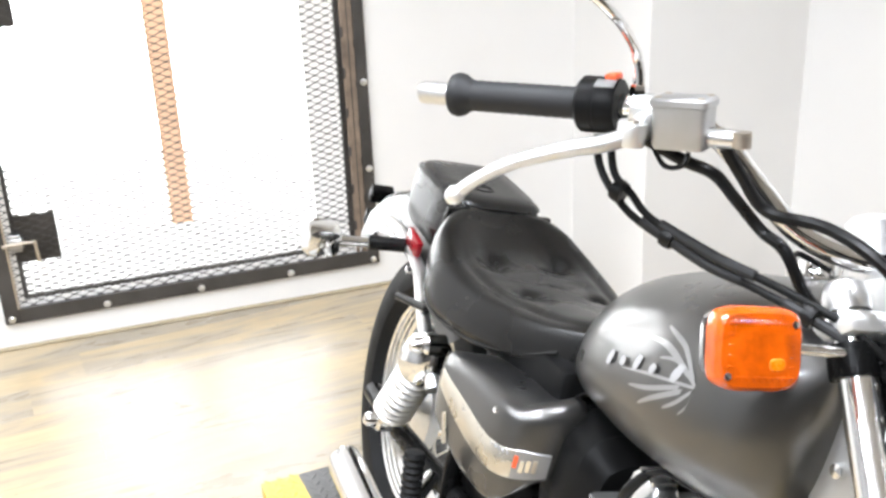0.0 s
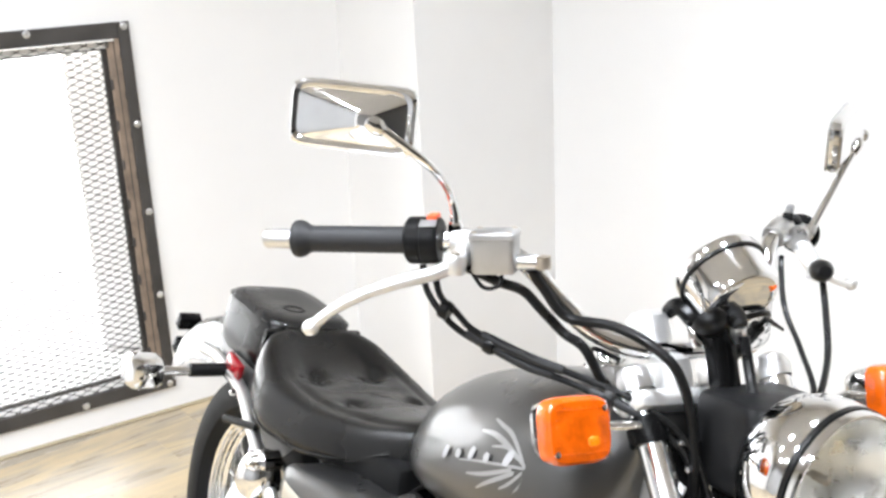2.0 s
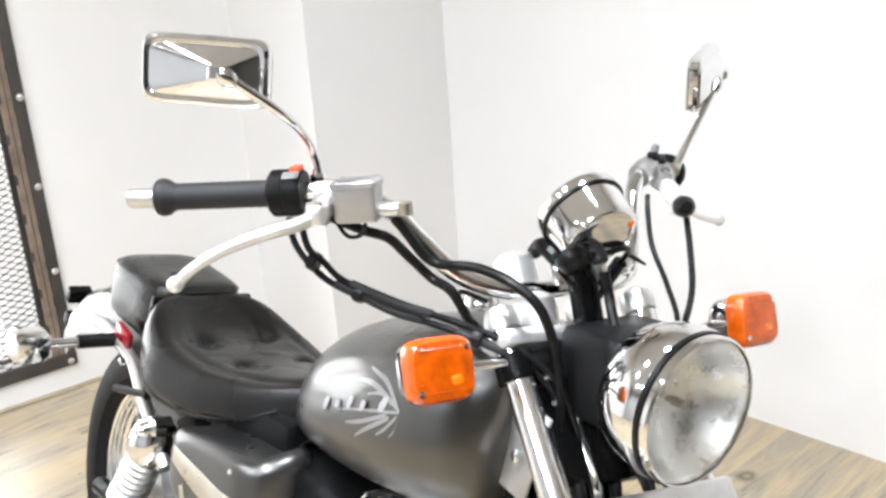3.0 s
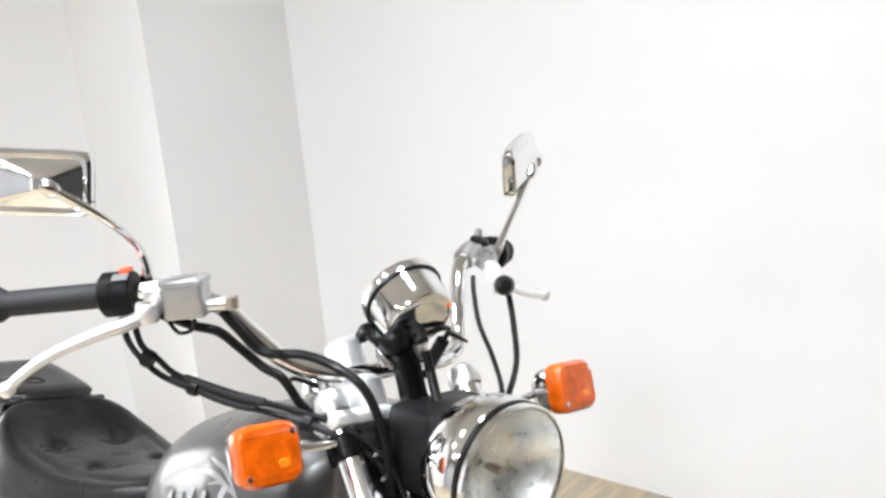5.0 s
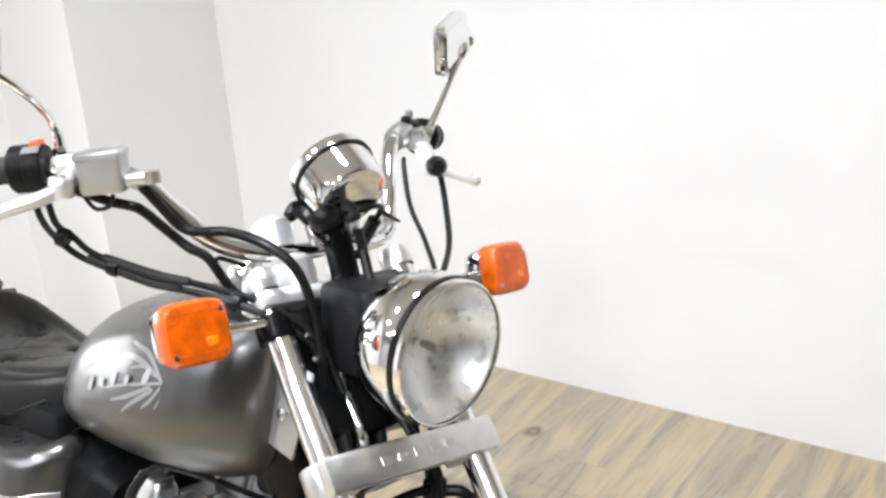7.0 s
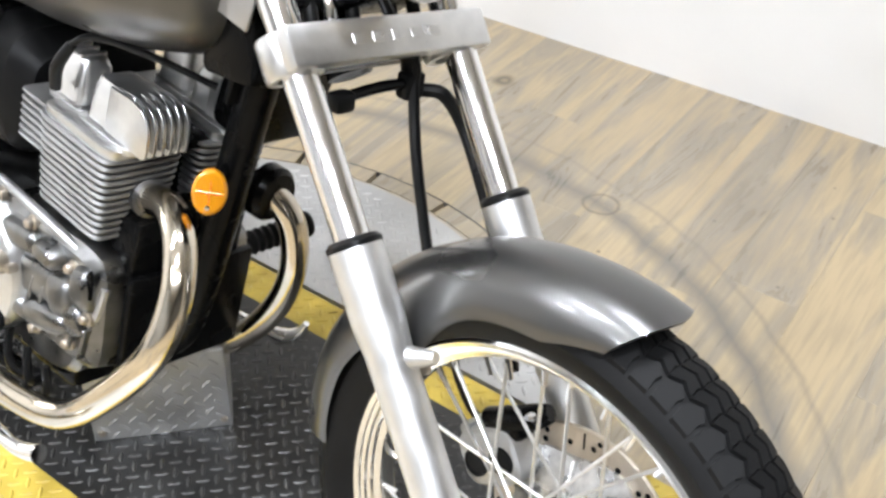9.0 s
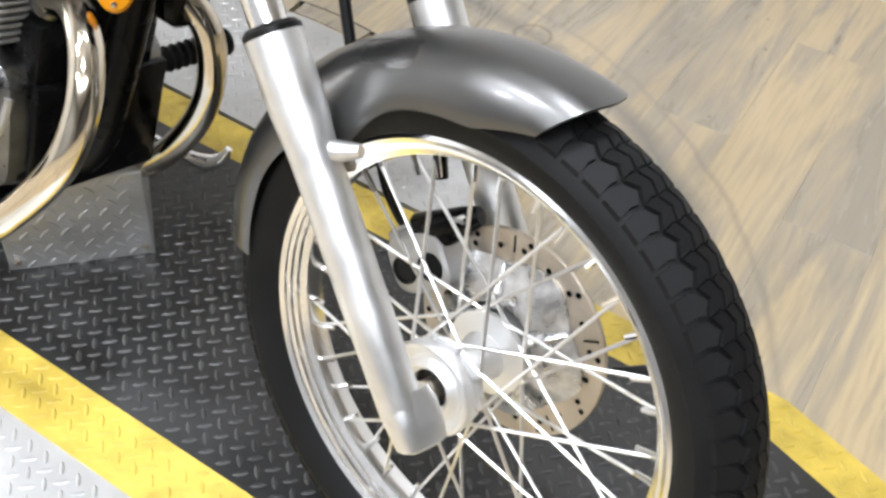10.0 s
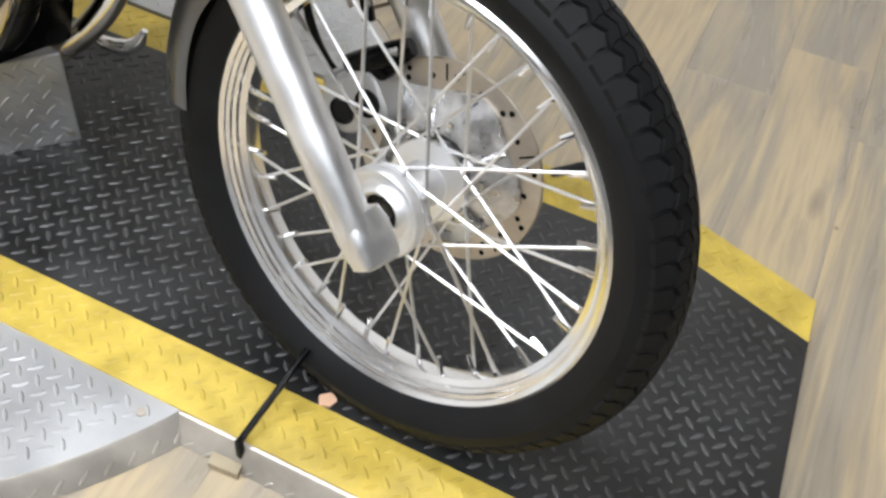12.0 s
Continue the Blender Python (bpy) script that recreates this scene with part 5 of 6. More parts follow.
for side in (-1, 1):
    cov = fpart("rocker_cover", loft(Geo(), CYL @ pose(0.022, side * 0.072, 0), [(0.098, 0.066, 0.132), (0.1, 0.068, 0.14), (0.078, 0.056, 0.143), (0.072, 0.052, 0.186), (0.064, 0.044, 0.198), (0.04, 0.02, 0.2)], 32, 8.0), ALLOY, head, "polished alloy rocker cover")
    fin_out = [(0.02, 0.142), (0.088, 0.139), (0.0925, 0.142), (0.094, 0.15), (0.0915, 0.178), (0.086, 0.19), (0.076, 0.1975), (0.06, 0.2005), (0.02, 0.199)]
    for k in range(6):
        y = side * 0.072 - 0.0275 + 0.011 * k
        plate = [[(x + o * (x - 0.055) * 0.03, y + dy, z) for x, z in fin_out] for dy, o in ((-0.0021, -1), (-0.0015, 0), (0.0015, 0), (0.0021, -1))]
        fpart("cover_fin", Geo().rings(plate, True, (True, True), CYL), ALLOY, cov)
    # black block stands for the shade in the gaps between the fins
    fpart("fin_gap_shade", Geo().box((0.03, 0.05, 0.046), CYL @ pose(0.055, side * 0.072, 0.164), 0.004), BLACK, cov)
    cap = fpart("intake_cover", loft(Geo(), CYL @ pose(-0.062, side * 0.075, 0), [(0.064, 0.05, 0.132), (0.066, 0.052, 0.14), (0.058, 0.044, 0.143), (0.054, 0.04, 0.19), (0.044, 0.03, 0.2), (0.02, 0.014, 0.202)], 32, 6.0), ALLOY, head, "polished alloy intake cover")
    for k in range(3):
        fpart("cover_fin", Geo().box((0.004, 0.034, 0.006), CYL @ pose(-0.078 + 0.014 * k, side * 0.075, 0.202), 0.001, 1), ALLOY, cap)
    fpart("plug_cap", Geo().tube([(-0.693, side * 0.112, 0.553), (-0.683, side * 0.118, 0.583), (-0.67, side * 0.11, 0.612)], [0.007, 0.0075, 0.006], 12, m=RM), HOSE, head)
    fpart("plug_lead", Geo().tube([(-0.67, side * 0.11, 0.612), (-0.645, side * 0.1, 0.628), (-0.58, side * 0.075, 0.628), (-0.52, side * 0.03, 0.61)], 0.0042, 10, m=RM), HOSE, head, "black spark plug lead")
# added black block stands for the shade that hides the left rocker cover
fpart("dark_head_block", Geo().box((0.07, 0.12, 0.1), RM @ pose(-0.535, 0.075, 0.585, 0, 10, 0), 0.012), BLACK, None, "black block added for the shade beside the cylinder head")
# added black block draws the shadow below the front of the barrels
fpart("barrel_shade_block", Geo().box((0.05, 0.17, 0.1), RM @ pose(-0.585, 0, 0.385, 0, 5, 0), 0.01), BLACK, None, "black block added for the shade under the cylinder")
# added black sheet keeps the hollow in front of the crankcase dark
fpart("dark_case_sheet", Geo().box((0.014, 0.19, 0.15), RM @ pose(-0.563, 0.006, 0.285, 0, 3, 0), 0.005), BLACK, None, "black sheet added for the dark hollow before the crankcase")
# added black plate in front of the block, for the same shade
fpart("dark_head_plate", Geo().box((0.01, 0.06, 0.07), RM @ pose(-0.5, 0.0, 0.63, 0, 10, 0), 0.003), PLASTIC)
case = fpart("crankcase", loft(Geo(), RM @ pose(-0.785, 0, 0.27, 90, 0, 0), [(0.3, 0.2, -0.1), (0.32, 0.215, -0.09), (0.32, 0.215, 0.09), (0.3, 0.2, 0.1)], 40, 5.0), CASE, None, "cast aluminium crankcase")
for side in (-1, 1):
    om = RM @ pose(-0.82, side * 0.1, 0.275, -90 * side, 0, 0)
    cover = fpart("clutch_cover" if side == -1 else "alternator_cover", Geo().lathe([(0.105, 0.0), (0.105, 0.025), (0.098, 0.036), (0.075, 0.045), (0.068, 0.052), (0.06, 0.054), (0.0, 0.056)], om, 44), ALLOY, case, "polished alloy engine side cover")
    for k in range(7):
        a = 2 * math.pi * k / 7 + 0.3
        fpart("cover_screw", Geo().lathe([(0.0, 0.044), (0.006, 0.043), (0.0065, 0.03)], om @ pose(0.1 * math.cos(a), 0.1 * math.sin(a), 0), 8), STEEL, cover)
    fpart("filler_cap", Geo().lathe([(0.0, 0.074), (0.014, 0.072), (0.017, 0.06), (0.018, 0.04)], om @ pose(0.075, 0.03 * -side, -0.02), 20), STEEL, cover)
fpart("front_case", loft(Geo(), RM @ pose(-0.685, 0, 0.3, 90, 0, 0), [(0.2, 0.14, -0.118), (0.225, 0.165, -0.108), (0.23, 0.17, -0.09), (0.23, 0.17, 0.09), (0.225, 0.165, 0.108), (0.2, 0.14, 0.118)], 40, 6.0), CASE, case)
for side in (-1, 1):
    fpart("case_ridge", Geo().tube([(-0.8, side * 0.108, 0.39), (-0.72, side * 0.112, 0.385), (-0.635, side * 0.11, 0.372), (-0.585, side * 0.1, 0.35)], [0.006, 0.007, 0.007, 0.005], 10, m=RM), CAST, case, "raised joint of the crankcase")
    fpart("case_seam", Geo().tube([(-0.79, side * 0.117, 0.232), (-0.72, side * 0.121, 0.238), (-0.65, side * 0.12, 0.25), (-0.59, side * 0.114, 0.29), (-0.575, side * 0.108, 0.345)], 0.006, 8, m=RM), CAST, case)
# swells, webs and bolt bosses of the right-hand casting: x, z, length, height, depth, turn
for x, z, w, h, d, turn in ((-0.735, 0.345, 0.1, 0.036, 0.02, 4), (-0.665, 0.352, 0.05, 0.03, 0.026, -8), (-0.7, 0.3, 0.13, 0.05, 0.014, 8), (-0.76, 0.288, 0.06, 0.08, 0.022, 0), (-0.64, 0.305, 0.05, 0.06, 0.02, 14), (-0.665, 0.262, 0.1, 0.034, 0.022, 12), (-0.61, 0.285, 0.04, 0.045, 0.018, 20), (-0.73, 0.25, 0.07, 0.03, 0.02, -4), (-0.6, 0.335, 0.035, 0.06, 0.02, 10)):
    fpart("case_swell", loft(Geo(), RM @ pose(x, -0.112, z, 90, 0, 0) @ pose(0, 0, 0, 0, 0, turn), [(w, h, -0.004), (w * 0.98, h * 0.97, d * 0.4), (w * 0.9, h * 0.86, d * 0.75), (w * 0.72, h * 0.62, d * 0.95), (w * 0.4, h * 0.3, d)], 24, 3.2), CASE, case)
for k in range(6):
    fpart("case_rib", Geo().box((0.005, 0.022, 0.05), RM @ pose(-0.7 + 0.022 * k, -0.116, 0.283 - 0.004 * k, 0, 12, 0), 0.002, 1), CASE, case)
for x, z in ((-0.785, 0.375), (-0.71, 0.372), (-0.625, 0.352), (-0.59, 0.3), (-0.62, 0.248), (-0.69, 0.232), (-0.77, 0.228)):
    fpart("case_bolt", Geo().lathe([(0.0, 0.012), (0.005, 0.0115), (0.0065, 0.009), (0.0065, 0.004), (0.0095, 0.003), (0.0105, -0.006)], RM @ pose(x, -0.118, z, 90, 0, 0), 12), STEEL, case)
fpart("case_gap", loft(Geo(), RM @ pose(-0.585, -0.122, 0.348, 90, 0, 0), [(0.01, 0.04, 0.0), (0.009, 0.037, 0.004)], 16, 3.0), BLACK, case)
for k in range(5):
    fpart("drain_hose", Geo().tube([(-0.86 + 0.05 * k, -0.1 - 0.006 * k, 0.19), (-0.83 + 0.045 * k, -0.125, 0.16), (-0.78 + 0.03 * k, -0.12, 0.135 + 0.004 * k), (-0.7, -0.09, 0.14)], 0.006, 8, m=RM), HOSE, case)
fpart("lower_cover", Geo().box((0.14, 0.2, 0.06), RM @ pose(-0.64, 0, 0.235, 0, -20, 0), 0.015), BLACK, case)
fpart("oil_pan", Geo().box((0.2, 0.16, 0.05), RM @ pose(-0.76, 0, 0.155), 0.015), BLACK, case)
fpart("carburettor", Geo().lathe([(0.0, -0.05), (0.018, -0.05), (0.02, -0.03), (0.026, -0.025), (0.026, 0.01), (0.02, 0.02), (0.0, 0.022)], RM @ pose(-0.81, -0.05, 0.52), 24), CASE, None, "small alloy carburettor")
fpart("air_box", Geo().box((0.16, 0.17, 0.17), RM @ pose(-0.94, 0, 0.5, 0, 0, 0), 0.02), BLACK, None, "black air filter box")
# added black filler keeps the open space behind the cylinder dark
fpart("engine_gap_filler", loft(Geo(), RM @ pose(-0.83, 0, 0.5, 0, 90, 0), [(0.15, 0.2, -0.06), (0.17, 0.22, -0.04), (0.17, 0.22, 0.03), (0.12, 0.18, 0.06)], 28, 4.0), PLASTIC, None, "black block added to keep the gap behind the cylinder dark")
# second added black filler, lower down
fpart("lower_gap_filler", Geo().box((0.26, 0.2, 0.14), RM @ pose(-1.03, 0, 0.37), 0.02), PLASTIC)
fpart("battery_box", Geo().box((0.16, 0.18, 0.2), RM @ pose(-1.08, 0, 0.45), 0.02), BLACK)
fpart("under_tank_tube", Geo().tube([(-0.46, 0, 0.74), (-0.7, 0, 0.66), (-0.95, 0, 0.585), (-1.15, 0, 0.545)], 0.02, 14, m=RM), BLACK, frame_bar)
# exhaust
for side, pts in ((-1, ((-0.575, -0.06, 0.455), (-0.52, -0.075, 0.47), (-0.468, -0.1, 0.455), (-0.44, -0.122, 0.405), (-0.446, -0.138, 0.34), (-0.503, -0.144, 0.255), (-0.585, -0.146, 0.172), (-0.68, -0.15, 0.142), (-0.8, -0.155, 0.138), (-1.0, -0.165, 0.15))),
                  (1, ((-0.575, 0.06, 0.455), (-0.535, 0.08, 0.46), (-0.5, 0.105, 0.42), (-0.497, 0.12, 0.34), (-0.535, 0.125, 0.25), (-0.614, 0.128, 0.165), (-0.72, 0.13, 0.13), (-0.85, 0.14, 0.135), (-1.0, 0.165, 0.15)))):
    pipe = fpart("exhaust_pipe", Geo().tube(pts, 0.0185, 18, m=RM), TINTED, None, "chrome exhaust header pipe with heat tint")
    fpart("pipe_flange", Geo().lathe([(0.0185, -0.004), (0.0235, -0.003), (0.0235, 0.006), (0.0185, 0.008)], RM @ axis_to(pts[0], pts[1]), 20, loop=True), CASE, pipe)
    fpart("muffler", Geo().tube([(-1.0, side * 0.165, 0.15), (-1.04, side * 0.168, 0.152), (-1.08, side * 0.172, 0.154), (-1.36, side * 0.18, 0.168), (-1.4, side * 0.182, 0.17)], [0.02, 0.027, 0.031, 0.032, 0.029], 24, m=RM), CHROME, pipe, "chrome muffler")
# pegs, pedal, stand
for side in (-1, 1):
    g = Geo().lathe([(0.0, 0.0), (0.014, 0.0)] + [(0.0165 if k % 2 else 0.0135, 0.004 + k * 0.005) for k in range(18)] + [(0.014, 0.096), (0.0, 0.097)], RM @ axis_to((-1.015, side * 0.215, 0.32), (-1.035, side * 0.222, 0.43)), 20)
    fpart("pillion_peg", g, RUBBER, None, "folded black ribbed rubber pillion peg")
    fpart("peg_bracket", Geo().tube([(-1.1, side * 0.15, 0.33), (-1.06, side * 0.19, 0.31), (-1.015, side * 0.212, 0.315)], 0.012, 12, m=RM), CHROME)
    p_in, p_out = (Vector((-0.637, 0.17, 0.304)), Vector((-0.619, 0.264, 0.322))) if side == 1 else (Vector((-0.7, -0.17, 0.255)), Vector((-0.67, -0.29, 0.262)))
    g = Geo().lathe([(0.0, 0.0), (0.016, 0.0)] + [(0.0185 if k % 2 else 0.0155, 0.004 + k * 0.006) for k in range(16)] + [(0.02, 0.102), (0.018, 0.106), (0.0, 0.107)], RM @ axis_to(p_in, p_out), 20)
    fpart("foot_peg", g, RUBBER, None, "black ribbed rubber foot peg")
fpart("brake_pedal", Geo().tube([(-0.78, -0.17, 0.16), (-0.7, -0.2, 0.15), (-0.6, -0.205, 0.145), (-0.55, -0.2, 0.16)], [0.01, 0.009, 0.009, 0.012], 12, m=RM), CHROME, None, "chrome brake pedal")
fpart("side_stand", Geo().tube([(-0.95, 0.12, 0.15), (-0.9, 0.2, 0.1), (-0.87, 0.27, 0.072), (-0.855, 0.295, 0.072)], [0.013, 0.011, 0.01, 0.008], 12, m=RM), CHROME, None, "chrome side stand")
fpart("shift_lever", Geo().tube([(-0.69, 0.2, 0.16), (-0.655, 0.25, 0.128), (-0.625, 0.272, 0.12), (-0.602, 0.28, 0.135), (-0.592, 0.282, 0.158)], [0.006, 0.009, 0.013, 0.011, 0.005], 12, m=RM), CHROME, None, "bright metal shift lever tip")
# cables and hoses
def cable(name, pts, r, label, m):
    return fpart(name, Geo().tube(pts, r, 10, m=m), HOSE, None, label)
cable("throttle_cable", [(-0.69, -0.29, 1.0), (-0.686, -0.285, 0.972), (-0.665, -0.275, 0.95), (-0.645, -0.25, 0.926), (-0.593, -0.2, 0.904), (-0.532, -0.16, 0.896), (-0.475, -0.12, 0.883), (-0.433, -0.08, 0.848), (-0.42, -0.06, 0.78)], 0.0041, "black throttle cable", UM)
cable("throttle_cable", [(-0.68, -0.28, 1.0), (-0.668, -0.275, 0.968), (-0.65, -0.262, 0.953), (-0.63, -0.243, 0.933), (-0.583, -0.195, 0.914), (-0.525, -0.152, 0.905), (-0.468, -0.112, 0.891), (-0.428, -0.075, 0.855), (-0.41, -0.05, 0.79)], 0.0041, "black throttle cable", UM)
cable("brake_hose", [(-0.578, -0.212, 1.022), (-0.572, -0.195, 1.0), (-0.563, -0.165, 0.968), (-0.515, -0.135, 0.971), (-0.472, -0.11, 0.959), (-0.447, -0.09, 0.933), (-0.43, -0.075, 0.875), (-0.42, -0.07, 0.8)], 0.006, "black brake hose", UM)
cable("switch_wire", [(-0.645, -0.265, 1.012), (-0.611, -0.235, 1.0), (-0.592, -0.21, 0.993), (-0.594, -0.18, 0.968), (-0.579, -0.155, 0.943), (-0.553, -0.143, 0.933), (-0.533, -0.12, 0.893), (-0.5, -0.08, 0.86)], 0.006, "black switch wiring", UM)
cable("clutch_cable", [(-0.59, 0.25, 1.01), (-0.575, 0.245, 0.99), (-0.551, 0.235, 0.952), (-0.515, 0.21, 0.91), (-0.465, 0.15, 0.883), (-0.43, 0.09, 0.84)], 0.0044, "black clutch cable", UM)
cable("switch_wire", [(-0.64, 0.23, 1.01), (-0.625, 0.22, 0.99), (-0.598, 0.21, 0.948), (-0.541, 0.19, 0.911), (-0.465, 0.14, 0.884), (-0.44, 0.09, 0.85)], 0.0037, "black switch wiring", UM)
cable("speedometer_cable", [(-0.452, -0.002, 0.972), (-0.442, 0.0, 0.945), (-0.425, -0.004, 0.92), (-0.39, -0.02, 0.89), (-0.37, -0.03, 0.83), (-0.345, 0.0, 0.75), (-0.33, 0.03, 0.7), (-0.325, 0.03, 0.67), (-0.297, 0.02, 0.605), (-0.25, 0.01, 0.515)], 0.0062, "black speedometer cable", UM)
cable("caliper_hose", [(-0.33, 0.02, 0.74), (-0.335, 0.025, 0.7), (-0.345, 0.05, 0.661), (-0.326, 0.075, 0.656), (-0.305, 0.092, 0.624), (-0.269, 0.088, 0.587), (-0.224, 0.085, 0.526), (-0.19, 0.085, 0.46), (-0.16, 0.08, 0.39)], 0.0078, "black caliper hose", UM)
for pts in ([(-0.638, -0.252, 0.93), (-0.593, -0.2, 0.904), (-0.56, -0.176, 0.9)], [(-0.625, -0.238, 0.931), (-0.583, -0.195, 0.914), (-0.55, -0.17, 0.909)], [(-0.52, -0.153, 0.895), (-0.475, -0.12, 0.883), (-0.45, -0.095, 0.868)]):
    fpart("cable_sleeve", Geo().tube(pts, 0.0056, 10, m=UM), GRIP, None, "dusty grey cable sleeve")
guide = fpart("hose_guide", Geo().tube([(-0.315, -0.085, 0.683), (-0.327, -0.02, 0.68), (-0.333, 0.03, 0.674)], 0.006, 10, m=UM), BLACK, None, "black hose guide bracket")
fpart("guide_block", Geo().box((0.02, 0.026, 0.03), UM @ pose(-0.333, 0.032, 0.672), 0.005), PLASTIC, guide)
fpart("guide_grommet", Geo().box((0.02, 0.024, 0.02), UM @ pose(-0.315, -0.075, 0.681), 0.005), PLASTIC, guide)
for p in ((-0.5, -0.14, 0.892), (-0.62, -0.228, 0.92), (-0.66, -0.27, 0.952)):
    fpart("cable_clip", Geo().lathe([(0.0, -0.006), (0.011, -0.006), (0.012, 0.0), (0.011, 0.006), (0.0, 0.006)], UM @ axis_to(p, Vector(p) + Vector((0.05, 0.04, -0.015))), 14), HOSE)
fpart("cable_tie", Geo().tube([(-0.556, -0.15, 0.94), (-0.548, -0.14, 0.928), (-0.556, -0.125, 0.93), (-0.54, -0.1, 0.92)], 0.003, 6, m=UM), HOSE)
fpart("brake_line_loop", Geo().tube([(-0.625, -0.262, 1.01), (-0.605, -0.255, 0.995), (-0.59, -0.245, 1.0), (-0.592, -0.24, 1.012)], 0.0025, 8, m=UM), HOSE)
# front caliper
CM = FM @ pose(-0.108, 0.062, 0.343, 0, 52, 0)      # z along the caliper, y away from the spokes
cal = fpart("brake_caliper", loft(Geo(), CM @ pose(0, 0, 0, 90, 0, 0), [(0.056, 0.074, 0.031), (0.064, 0.082, 0.028), (0.067, 0.086, 0.02), (0.067, 0.086, -0.03), (0.06, 0.078, -0.036)], 36, 3.6), CAST, None, "cast alloy brake caliper")
for z in (-0.019, 0.019):
    fpart("piston_bore", Geo().lathe([(0.0, 0.0), (0.0125, 0.0), (0.0135, 0.002), (0.0155, 0.002), (0.0165, -0.002)], CM @ pose(0.004, -0.0315, z, 90, 0, 0), 24), PLASTIC, cal, "dark piston bore")
    fpart("caliper_bridge", Geo().box((0.016, 0.05, 0.018), CM @ pose(-0.03, 0.0, z * 1.5, 0, 0, 0), 0.005), CAST, cal)
fpart("caliper_bracket", Geo().tube([(-0.132, 0.05, 0.375), (-0.105, 0.045, 0.392), (-0.078, 0.05, 0.412), (-0.064, 0.055, 0.424)], [0.011, 0.015, 0.014, 0.01], 12, m=FM), BLACK, cal, "black caliper bracket")
fpart("bracket_block", Geo().box((0.034, 0.03, 0.05), FM @ pose(-0.104, 0.05, 0.378, 0, 35, 0), 0.008), BLACK, cal)
fpart("bleed_screw", Geo().lathe([(0.0, 0.012), (0.003, 0.012), (0.004, 0.004), (0.006, 0.0)], FM @ pose(-0.075, 0.04, 0.418, 70, 0, 0), 8), CHROME, cal)
cable("caliper_wire", [(-0.23, 0.07, 0.43), (-0.205, 0.08, 0.365), (-0.175, 0.088, 0.33), (-0.15, 0.09, 0.34)], 0.005, "black brake line", FM)
fpart("tyre_valve", Geo().lathe([(0.0, -0.03), (0.0045, -0.03), (0.005, -0.01), (0.0055, 0.0), (0.004, 0.014)], FM @ axis_to((0.162, 0, 0.42), (0.3, 0, 0.53)) @ pose(0, 0, 0.005), 12), HOSE, front)

# ---- things on the lane ----
e = (Vector((-0.594, 0.087)) - Vector((-0.702, -0.08)))
ang = math.degrees(math.atan2(e.y, e.x))
box_m = pose(-0.648, 0.0035, H + 0.0785, 0, 0, ang) @ pose(0, 0.12, 0)
chock = tagged(new("tread_plate_box", mesh_of("tread_plate_box", Geo().box((e.length, 0.24, 0.157), box_m, 0.002, 1), PLATE)), "bare aluminium tread plate box standing on the lane", "box")
g = Geo()
tread(g, lambda x, y: abs(x) < e.length / 2 - 0.012 and abs(y) < 0.07, 0.0195, 0.022, 0.006, 0.0018, 0, -0.12, 0.12, -0.08, 0.08, box_m @ pose(0, -0.12, 0, 90, 0, 0))
tagged(part("tread_pattern", g, PLATE, chock), "raised lozenge pattern", kind="stuff")
for u in (-1, 1):
    part("box_bolt", Geo().lathe([(0.0, 0.004), (0.005, 0.003), (0.006, 0.0)], box_m @ pose(u * (e.length / 2 - 0.012), -0.12, -0.062, 90, 0, 0), 10), STEEL, chock)
rod = thing("wheel_strap_bar", "thin black steel bar across the yellow lane edge", "bar")
bar_a, bar_b = Vector((-0.067, -0.149, H + 0.01)), Vector((-0.064, -0.03, 0.1))
part("bar_rod", Geo().box(((bar_b - bar_a).length, 0.007, 0.007), frame_at((bar_a + bar_b) / 2, bar_b - bar_a, (0, 0, 1)), 0.001), BLACK, rod)
part("bar_foot", Geo().box((0.008, 0.008, 0.05), pose(-0.067, -0.149, H - 0.012), 0.001), BLACK, rod)
solid("tan_shim", Geo().slab([(-0.098, -0.163), (-0.06, -0.155), (-0.054, -0.169), (-0.092, -0.178)], 0.0, 0.012), TAN, "small tan timber shim under the black bar", "shim")
solid("paint_flake", Geo().slab([(-0.04, -0.04), (-0.032, -0.05), (-0.02, -0.044), (-0.018, -0.032), (-0.03, -0.026)], H, H + 0.0035), POST, "small orange paint flake on the black deck", "flake")
for x, y in ((-0.19, -0.184), (-0.42, -0.43)):
    part("plate_bolt", Geo().lathe([(0.0, 0.0012), (0.006, 0.001), (0.007, -0.002)], pose(x + 0.78, y - 0.03, H - 0.002), 12), STEEL, turntable)

# ---- window ----
win = thing("window_1", "meshed window in a dark steel frame with bolts", "window", kind="structure")
win.matrix_world = TURN @ Matrix.Translation((WX, -0.5, 0.6))
wm = Matrix.Translation((-WX, 0.5, -0.6))
FL = 0.033                        # width of the outer flange
for a, b, c, d in ((y0, y0 + FL + 0.008, z0, z1), (y1 - FL, y1, z0, z1), (y0 + FL + 0.008, y1 - FL, z0, z0 + 0.044), (y0 + FL + 0.008, y1 - FL, z1 - 0.044, z1)):
    bar = part("frame_bar", Geo().box((0.012, b - a, d - c), wm @ pose(WX + 0.007, (a + b) / 2, (c + d) / 2), 0.0015, 1), FRAME, win, "dark painted steel frame bar")
part("frame_edge", Geo().box((0.018, 0.005, z1 - z0 - 0.09), wm @ pose(WX + 0.012, y0 + FL + 0.009, (z0 + z1) / 2), 0.001, 1), STEEL, win, "thin bright edge of the frame")
